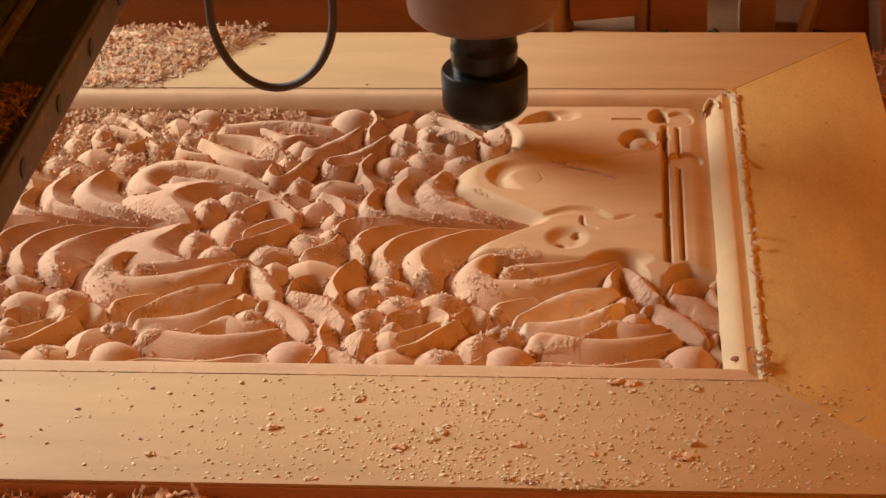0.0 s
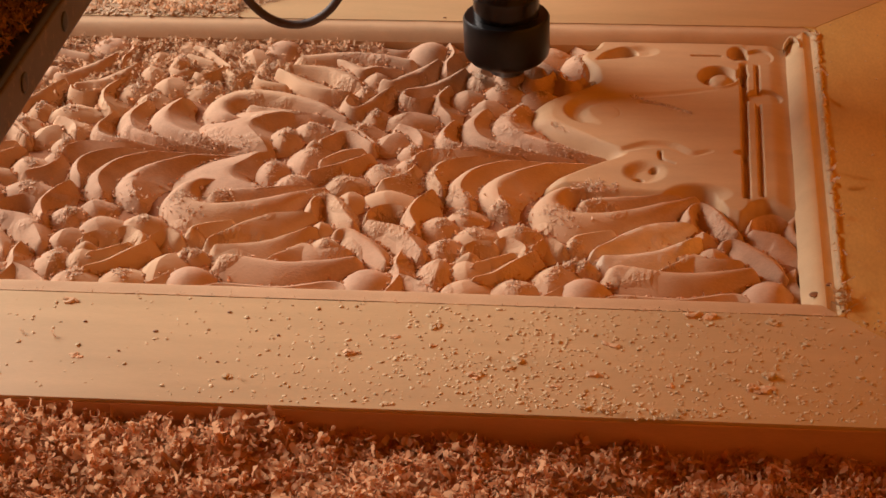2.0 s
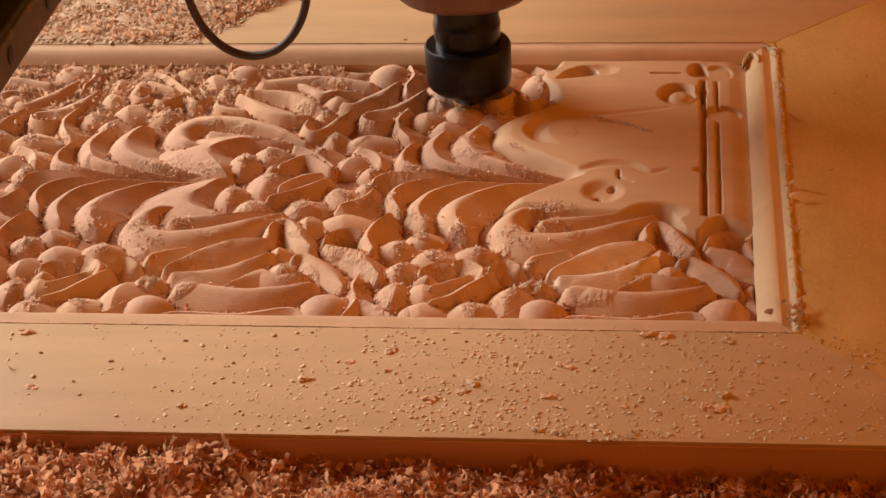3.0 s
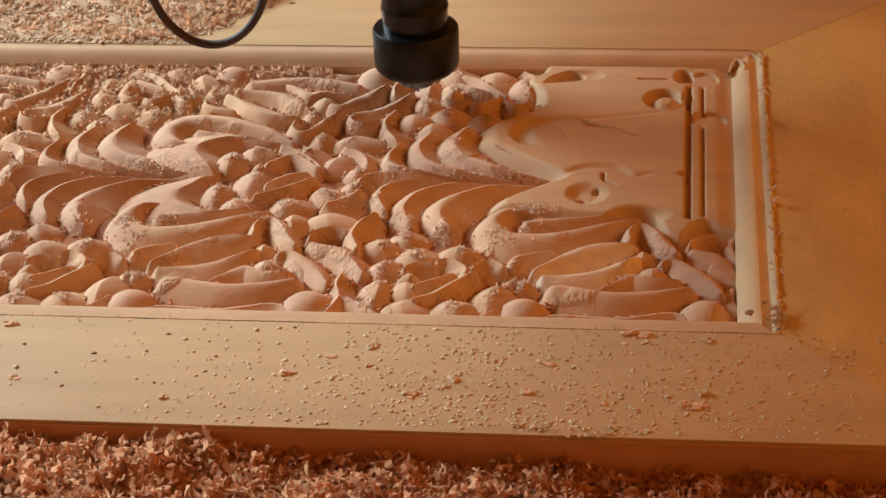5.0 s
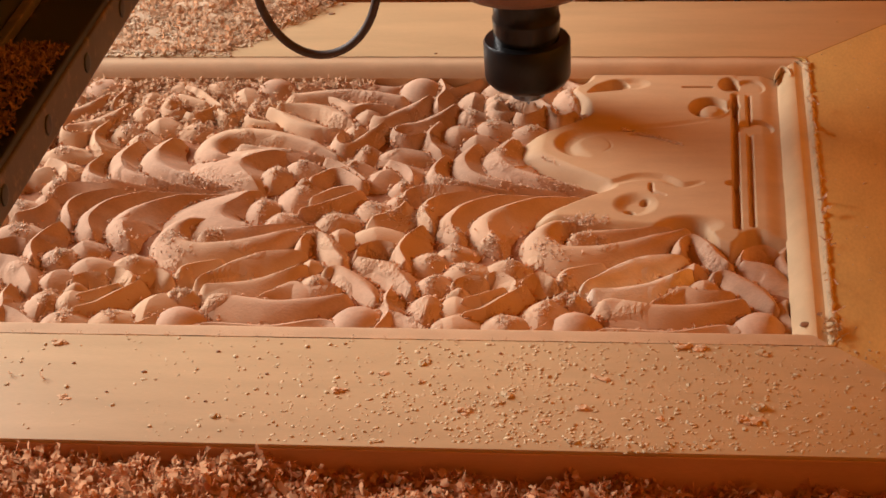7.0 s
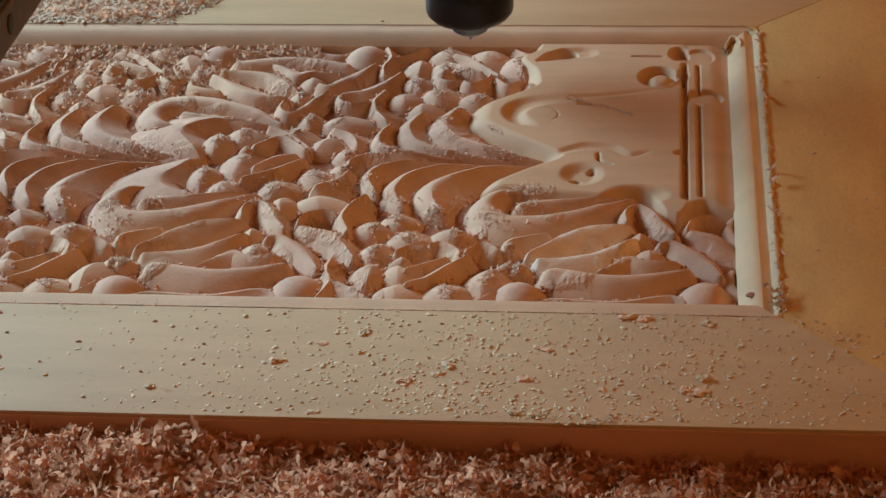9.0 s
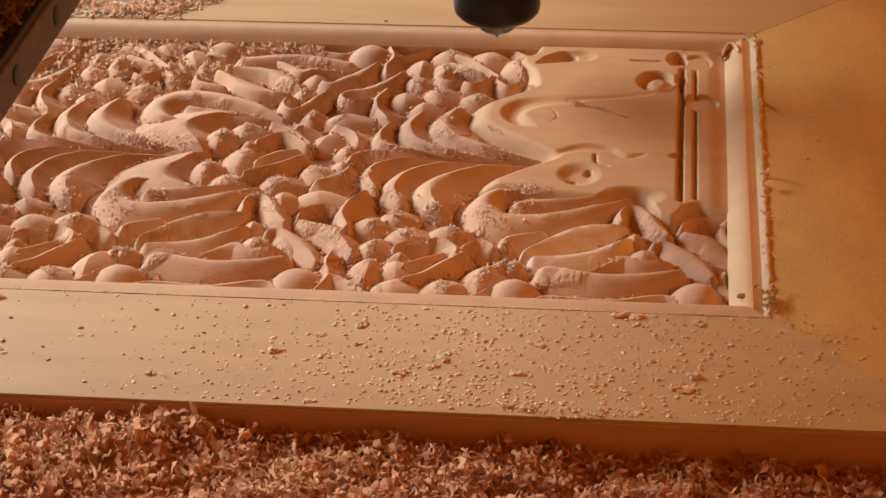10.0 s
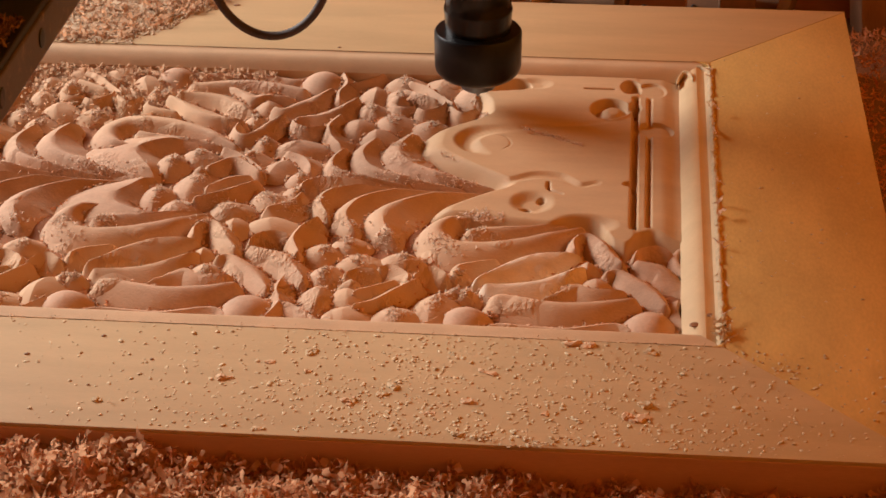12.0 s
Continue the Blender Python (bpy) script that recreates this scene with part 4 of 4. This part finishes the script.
def torn_lump(rng):
    """Torn, lumpy grain: along the crests, in the hollow of the roses and at the plumes' tips."""
    cell = rng.choice((-1, 0, 0))
    if rng.random() < 0.45:
        x, y, z = fuzz_place(rng)
    else:
        u, v, s, flat = rng.choice(((158, 104, 7, 0.5), (150, 106, 5, 0.5), (168, 103, 5, 0.6), (140, 62, 3, 0.8), (118, 38, 3, 0.8), (165, 84, 4, 0.7), (186, 62, 6, 0.7), (184, 88, 5, 0.6),
                                   (60, 66, 5, 0.8), (78, 86, 4, 0.7), (92, 108, 5, 0.7), (106, 96, 5, 0.8), (126, 124, 4, 0.7), (200, 60, 4, 0.6), (14, 20, 4, 0.9), (62, 32, 4, 0.8), (86, 28, 4, 0.8)))
        x = X0 + (u + rng.gauss(0, s)) / 1000 + cell * PERIOD
        y = AXIS + rng.choice((-1, -1, 1)) * (v - 6.5 + rng.gauss(0, s * flat)) / 1000
        if x > X0 + 0.17 and y > AXIS - 0.03 or not IN_N + 0.003 < y < IN_F - 0.003:
            return None
        z = on_relief(x, y)
    return x, y, z - 0.0002, 0.00025 + 0.0005 * rng.random() ** 2


def any_place(rng):
    x, y = -0.55 + rng.random() * 0.54, IN_N + 0.004 + rng.random() * (IN_F - IN_N - 0.01)
    z = on_relief(x, y)
    if z > -0.0118 or (x > X0 + 0.2 and y > AXIS - 0.04):
        return None
    return x, y, z + 0.0005


shavings("valley_shavings", 2600, any_place, 0.0036, "small shavings lying in the carved valleys", 43)


def crumbs(name, count, place, label, seed, material=None, sides=5, wall=True):
    """Small angular crumbs and chips; without a wall they are low, pointed grains."""
    rng = random.Random(seed)
    verts, faces = [], []
    levels = ((0.0, 1.0), (0.55, 0.9), (1.0, 0.35)) if wall else ((0.0, 1.0), (0.9, 0.8), (1.0, 0.4))
    for _ in range(count):
        at = place(rng)
        if at is None:
            continue
        x, y, z, r = at
        a0 = rng.random() * 6.28
        k = len(verts)
        flat = (0.3 if wall else 0.22) + 0.35 * rng.random()
        long = 0.8 + 1.2 * rng.random() ** 2
        lie = rng.random() * 6.28
        cl, sl = math.cos(lie), math.sin(lie)
        for lev, rad in levels:
            for j in range(sides):
                a = a0 + j * 6.2832 / sides + rng.gauss(0, 0.2)
                q = r * rad * (0.45 + 0.9 * rng.random())
                p0, p1 = q * math.cos(a) * long, q * math.sin(a)
                verts.append((x + p0 * cl - p1 * sl, y + p0 * sl + p1 * cl, z - 0.0002 + r * flat * lev * (0.7 + 0.7 * rng.random())))
        for lev in range(len(levels) - 1):
            for j in range(sides):
                b = k + lev * sides
                faces.append((b + j, b + (j + 1) % sides, b + sides + (j + 1) % sides, b + sides + j))
        faces.append(tuple(k + (len(levels) - 1) * sides + j for j in range(sides)))
    return tagged(raw(name, verts, faces, material or M_CRUMB, smooth=not wall), label, "wood crumbs", kind="stuff")


def rail_crumb(rng):
    x = -0.48 + rng.random() * 0.58
    y = NEAR + 0.003 + rng.random() * (OUT_N - NEAR - 0.005)
    if rng.random() > 0.05 + 0.85 * min(1, max(0, (x + 0.31) / 0.22)) * (1.35 - 0.9 * (y - NEAR) / (OUT_N - NEAR)) * (0.6 + 0.8 * abs(noise.noise((x * 14, y * 14, 9)))):
        return None
    if rng.random() > min(1, max(0.15, (0.07 - x) / 0.08)):
        return None
    return x, y, 0, 0.00017 + 0.0012 * rng.random() ** 10


crumbs("torn_grain", 3800, torn_lump, "lumpy torn grain on the carved lobes", 47, material=M_FIBRE)
TORN = random.Random(5).sample(crests, len(crests) * 3 // 5)


def crest_place(rng):
    """A ragged patch beside the crest of a boss, along the grain."""
    cx, cy, ru, rv, a = TORN[rng.randrange(len(TORN))]
    u, v = rng.gauss(0.12, 0.16) * ru / 1000, rng.gauss(0, 0.34) * rv / 1000
    x, y = cx + u * math.cos(a) - v * math.sin(a), cy + u * math.sin(a) + v * math.cos(a)
    if not (-0.56 < x < X0 + 0.205 and IN_N + 0.003 < y < IN_F - 0.003):
        return None
    return x, y, on_relief(x, y) + 0.0001


def crest_crumb(rng):
    at = crest_place(rng)
    return at and (*at, 0.0004 + 0.0007 * rng.random() ** 2)


crumbs("torn_crests", 3600, crest_crumb, "splintered grain torn up on the bosses", 83, material=M_FIBRE)
shavings("torn_splinters", 2600, crest_place, 0.0030, "short pale splinters standing on the bosses", 85, curl=0.5, material=M_FIBRE, wide=1.6)


def seam_place(rng):
    """The grooves where two lobes meet."""
    x, y = -0.50 + rng.random() * 0.49, IN_N + 0.004 + rng.random() * (IN_F - IN_N - 0.008)
    if x > X0 + 0.2 and y > AXIS - 0.04:
        return None
    z, d = on_relief(x, y), 0.0018
    around = (on_relief(x + d, y) + on_relief(x - d, y) + on_relief(x, y + d) + on_relief(x, y - d)) / 4
    if around - z < 0.0005:
        return None
    return x, y, z + 0.0007


def seam_crumb(rng):
    at = seam_place(rng)
    return at and (*at, 0.0007 + 0.0009 * rng.random() ** 2)


def patch_place(rng):
    """Small splintered patches on the flat face and on the scrolls."""
    u, v, su, sv, cell = rng.choice(((205, 38, 5, 4, 0), (205, 38, 5, 4, 0), (206, 58, 5, 3, 0), (191, 74, 6, 3, 0), (156, 58, 4, 5, 0), (206, 58, 5, 3, -1), (191, 74, 6, 3, -1), (156, 58, 4, 5, -1), (184, 62, 4, 4, -1)))
    x, y = X0 + (u + rng.gauss(0, su)) / 1000 + cell * PERIOD, AXIS - (v + rng.gauss(0, sv)) / 1000
    z = on_relief(x, y)
    return x, y, TOP if cell == 0 and u == 205 else z


def patch_crumb(rng):
    return (*patch_place(rng), 0.0004 + 0.0008 * rng.random() ** 2)


crumbs("torn_patches", 240, patch_crumb, "splintered patches on the flat face and the scrolls", 93, material=M_FIBRE)
shavings("patch_splinters", 200, patch_place, 0.0034, "pale splinters standing in the torn patches", 95, curl=0.5, material=M_FIBRE, wide=1.6)
crumbs("seam_crumbs", 50000, seam_crumb, "reddish fuzz and crumbs caught in the grooves between lobes", 87, material=M_SEAM)
shavings("seam_fibres", 14000, seam_place, 0.0046, "fine reddish fibres bristling in the grooves", 89, material=M_SEAM)


def valley_crumb(rng):
    at = any_place(rng)
    return at and (at[0], at[1], at[2] - 0.0005, 0.0004 + 0.0008 * rng.random() ** 2)


def drift_crumb(rng):
    y = OUT_F + 0.001 + rng.random() * (FAR - OUT_F - 0.002)
    x = -0.60 + rng.random() * (pile_edge(y) + 0.008 * rng.random() + 0.60)
    share = min(1, (y - OUT_F) / 0.05)
    return x, y, 0.0003 + 0.004 * rng.random() * share * min(1, max(0, (pile_edge(y) - x) / 0.03)), 0.0006 + 0.0009 * rng.random() ** 2


crumbs("drift_crumbs", 11000, drift_crumb, "fine pale dust and crumbs drifted on the far rail", 35, material=M_DUST, wall=False)
crumbs("clumped_crumbs", 5000, clump_crumb, "clumps of reddish crumbs filling the carved valleys", 33, material=M_TAN)
crumbs("valley_crumbs", 9000, valley_crumb, "reddish crumbs packed in the carved grooves", 49, material=M_SHAVING)
crumbs("fine_crumbs", 80000, rail_crumb, "fine pale wood crumbs scattered on the near rail", 51, sides=4, wall=False)
shavings("rail_curls", 14, lambda r: (-0.40 + r.random() * 0.48, NEAR + 0.008 + r.random() * 0.078, 0.0012), 0.0062, "loose curled shavings on the near rail", 57, material=M_TAN)


def knot(x, y, r):
    bm = turned([(r, -0.0004), (r, 0.0003), (r * 0.6, 0.0006)], 14)
    for v in bm.verts:
        v.co.y *= 0.6
    ob = tagged(part("bark_chip", bm, M_OFFDARK), "tiny dark bark chip lying on the rail", "chip", "bark chips")
    ob.matrix_world = pose(x, y, 0, 0, 0, 15)


for kx, ky, kr in ((-0.293, 0.385, 0.0022), (-0.216, 0.320, 0.0011), (-0.2826, -0.0393, 0.0012), (-0.3153, -0.0587, 0.0014), (-0.2797, -0.0835, 0.0008),
                   (-0.2549, -0.0587, 0.0009), (-0.1443, -0.0368, 0.0009), (-0.3292, -0.0769, 0.0007), (-0.352, -0.052, 0.0010)):
    knot(kx, ky, kr)


def chip(x, y, size, turn, lift, material, label):
    """A torn chip: a few angular lumps and splinters that still hang together."""
    rng = random.Random(round(x * 9000) + round(y * 7000))
    verts, faces = [], []
    sides = 6
    for piece in range(5):
        r = size * (0.14 + 0.16 * rng.random())
        long, lie = 1.0 + 0.9 * rng.random(), rng.gauss(0, 0.6)
        cx, cy = size * rng.gauss(0, 0.24), size * rng.gauss(0, 0.11)
        high = r * (0.35 + 0.35 * rng.random() + 0.5 * lift * rng.random())
        k = len(verts)
        for lev, rad in ((0.0, 1.0), (0.6, 0.95), (1.0, 0.6)):
            for j in range(sides):
                a = j * 6.2832 / sides + rng.gauss(0, 0.2)
                q = r * rad * (0.65 + 0.6 * rng.random())
                p0, p1 = q * math.cos(a) * long, q * math.sin(a)
                verts.append((cx + p0 * math.cos(lie) - p1 * math.sin(lie), cy + p0 * math.sin(lie) + p1 * math.cos(lie), -0.0002 + high * lev * (0.75 + 0.5 * rng.random())))
        for lev in range(2):
            b = k + lev * sides
            faces += [(b + j, b + (j + 1) % sides, b + sides + (j + 1) % sides, b + sides + j) for j in range(sides)]
        faces.append(tuple(k + 2 * sides + j for j in range(sides)))
    ob = tagged(raw("wood_chip", verts, faces, material, smooth=False), label, "wood chip", "chips on the near rail")
    ob.matrix_world = pose(x, y, 0, 0, 0, turn)


RED_CHIP, PALE_CHIP = "reddish wood chip lying on the planed near rail", "pale curled wood chip lying on the planed near rail"
for cx, cy, size, turn, lift in ((-0.3644, -0.0336, 0.0065, 5, 0.1), (-0.217, -0.072, 0.0062, 15, 0.3), (-0.1793, -0.063, 0.0038, 60, 0.5), (-0.1562, -0.0886, 0.0060, -35, 0.4),
                                 (-0.1978, -0.0563, 0.0050, 5, 0.2), (-0.0956, -0.057, 0.0060, -20, 0.3), (-0.0247, -0.0919, 0.0085, 10, 0.2), (-0.0290, -0.0890, 0.0060, 50, 0.4),
                                 (-0.1193, -0.0939, 0.0040, 30, 0.3), (-0.068, -0.0907, 0.0045, 45, 0.3), (-0.1032, -0.0829, 0.0070, -15, 0.2), (-0.3485, -0.0817, 0.0050, 0, 0.1), (-0.0511, -0.0289, 0.0080, 0, 0.2)):
    chip(cx, cy, size * 1.2, turn, lift, M_FLAKE, RED_CHIP)
for cx, cy, size, turn, lift in ((-0.1796, -0.0459, 0.0060, 35, 0.7), (-0.022, -0.0779, 0.0060, -60, 0.9), (-0.104, -0.1105, 0.0050, 20, 0.5), (-0.273, -0.0952, 0.0050, 70, 0.6), (-0.1381, -0.0735, 0.0060, 10, 0.2),
                                 (-0.1959, -0.1135, 0.0050, 40, 0.5), (-0.1427, -0.0799, 0.0065, 0, 0.3), (-0.0203, -0.0328, 0.0060, -10, 0.3)):
    chip(cx, cy, size * 1.2, turn, lift, M_CRUMB, PALE_CHIP)


def knot_hole(x, y, z, r):
    bm = turned([(r, 0.0), (r * 0.9, 0.0004), (r * 0.4, 0.0002)], 12)
    for v in bm.verts:
        v.co.x *= 1.3
    bmesh.ops.transform(bm, matrix=pose(x, y, z, 0, 0, 40), verts=bm.verts)
    part("knot", bm, M_OFFDARK, end_moulding, "small dark knot in the end moulding")


knot_hole(0.0020, -0.0009, -0.0026, 0.0021)
knot_hole(0.0097, 0.0069, -0.0012, 0.0012)


def end_crumb(rng):
    return OUT_X + 0.004 + rng.random() * 0.08, NEAR + rng.random() * (FAR - NEAR), 0, 0.0004 + 0.0006 * rng.random() ** 2


crumbs("sparse_crumbs", 160, end_crumb, "sparse wood crumbs on the end rail", 59)


def burr_place(rng):
    y = OUT_N + rng.random() * (OUT_F - OUT_N)
    return OUT_X + rng.gauss(0, 0.0007), y, 0.0006 + rng.random() * 0.0012


def burr_corner(rng):
    return 0.0155 + rng.gauss(0, 0.0022), -0.012 + rng.gauss(0, 0.006), 0.0004 + rng.random() * 0.002


shavings("corner_burr", 90, burr_corner, 0.0042, "torn shavings clinging to the corner of the moulding", 91, material=M_CRUMB)
shavings("edge_burr", 60, burr_place, 0.0036, "ragged fuzzy burr along the end moulding", 61, material=M_CRUMB)


bv, bf = [], []
steps = 420
for k in range(steps + 1):
    y = OUT_N + 0.005 + k / steps * (OUT_F - OUT_N - 0.013)
    n1, n2 = noise.noise((y * 170, 1, 0)), noise.noise((y * 520, 2, 0))
    out = 0.0016 + 0.0020 * n1 + 0.0015 * n2
    bv += [(OUT_X - 0.0016, y, -0.0010), (OUT_X - 0.0003, y, 0.0006 + 0.0007 * n2), (OUT_X + max(0.0002, out * 0.6), y, 0.0009 + 0.0008 * n1), (OUT_X + max(0.0006, out), y, -0.0003)]
    if k:
        q = 4 * k
        bf += [(q - 4 + j, q - 3 + j, q + 1 + j, q + j) for j in range(3)]
raw("burr", bv, bf, M_CRUMB, end_moulding, "ragged torn edge of the end moulding")


def ridge_arc(name, x, y, rx, ry, start, end, r, fall, label):
    """A thin raised lip of wood left along an arc."""
    verts, faces = [], []
    n, m = 30, 6
    for k in range(n):
        a = radians(start + (end - start) * k / (n - 1))
        wob = 1 + 0.06 * noise.noise((a * 2.5, 5, x * 100))
        thick = r * (1 - 0.6 * abs(2 * k / (n - 1) - 1) ** 3)
        for j in range(m):
            q = 2 * math.pi * j / m
            out = thick * math.cos(q)
            top = -0.0008 - fall * max(0, -math.cos(a)) + thick * math.sin(q)
            verts.append((x + (rx * wob + out) * math.cos(a), y + (ry * wob + out) * math.sin(a), top if math.sin(q) > -0.1 else -0.008))
    for k in range(n - 1):
        for j in range(m):
            faces.append((k * m + j, k * m + (j + 1) % m, (k + 1) * m + (j + 1) % m, (k + 1) * m + j))
    raw(name, verts, faces, M_CRUMB, end_moulding, label)


ridge_arc("inner_lip", 0.0006, 0.2893, 0.0047, 0.0122, -5, 178, 0.0009, 0.0032, "raised lip round the end of the moulding")
ridge_arc("outer_lip", 0.0087, 0.2955, 0.0068, 0.0148, -5, 95, 0.0008, 0.0, "raised lip round the moulding's outer corner")


def whisker_place(rng):
    y = OUT_N + 0.02 + rng.random() * (OUT_F - OUT_N - 0.03)
    return OUT_X + 0.0012 + abs(rng.gauss(0, 0.0012)), y, 0.0022 + rng.random() * 0.002


shavings("burr_whiskers", 12, whisker_place, 0.0085, "long whiskers of torn wood along the end moulding", 65, curl=0.6, material=M_FIBRE)


def notch_place(rng):
    k = rng.randrange(3)
    cx, cy, s = ((-0.071, NEAR + 0.001, 0.0030), (-0.094, NEAR + 0.005, 0.0022), (-0.078, NEAR + 0.002, 0.005))[k]
    return cx + rng.gauss(0, s * 1.4), max(NEAR - 0.001, cy + rng.gauss(0, s * 0.6)), rng.random() * 0.0012, 0.0004 + 0.0010 * rng.random() ** 2


crumbs("edge_crumbs", 60, notch_place, "clump of pale crumbs hanging at the near edge", 67)


def corner_fill(name, sx, x, sy, y, r):
    """The rail runs round the outer corner of the moulding."""
    pts = [(x, y)]
    for k in range(9):
        a = math.pi / 2 * k / 8
        pts.append((x + sx * (r - r * math.sin(a)), y + sy * (r - r * math.cos(a))))
    if sx * sy < 0:
        pts.reverse()
    sharp_edges(part(name, prism(pts, -0.006, 0.0002, 0.0003), M_STILE, end_moulding, "rail wood rounding the moulding's corner"))


corner_fill("corner_piece", -1, OUT_X + 0.0004, 1, OUT_N - 0.0004, 0.0075)
corner_fill("corner_piece", -1, OUT_X + 0.0004, -1, OUT_F + 0.0004, 0.0110)


def lip_place(rng):
    x = -0.42 + rng.random() * 0.44
    return x, OUT_N + rng.gauss(0, 0.0012) + (0.001 if x < -0.17 else 0), 0.0002


def lip_crumb(rng):
    x = -0.185 + rng.random() * 0.197
    if rng.random() > 0.35 + 0.65 * min(1, max(0, (x + 0.185) / 0.06)):
        return None
    return x, OUT_N + 0.0003 + rng.gauss(0, 0.0005), -0.0010, 0.0005 + 0.0005 * rng.random()


crumbs("lip_crumbs", 1500, lip_crumb, "fine crumbs filling the step along the near moulding", 64, wall=False)
shavings("lip_burr", 160, lip_place, 0.0020, "fine burr along the near moulding", 63, material=M_TAN)


def right_place(rng):
    x, y = RIGHT + 0.003 + rng.random() * 0.12, -0.15 + rng.random() * 0.60
    return x, y, -0.036 + 0.010 * rng.random() + 0.006 * noise.noise((x * 20, y * 20, 4))


shavings("side_shavings", 4500, right_place, 0.0080, "reddish shavings on the bed beside the board", 71)


def ledge_place(rng):
    y = -0.42 + rng.random() * 0.303
    x = -0.186 + rng.random() * 0.029
    top = 0.016 * min(1, max(0, (-0.117 - y) / 0.045)) * (1 - ((x + 0.1715) / 0.016) ** 2 * 0.7)
    return x, y, 0.197 + max(0, top) * rng.random() ** 0.5


shavings("shaving_clump", 6500, ledge_place, 0.0046, "", 81, parent=gantry, material=M_BED)["label"] = "clump of reddish shavings on the ledge"


def motions():
    walk(spindle, [(t, pose(x, SPINDLE_Y, z)) for t, x, z in SPIN])
    walk(gantry, [(t, pose(x, 0, 0)) for t, x, z in SPIN])
    walk(conduit, [(t, pose(x, 0, z)) for t, x, z in SWAY])


motions()
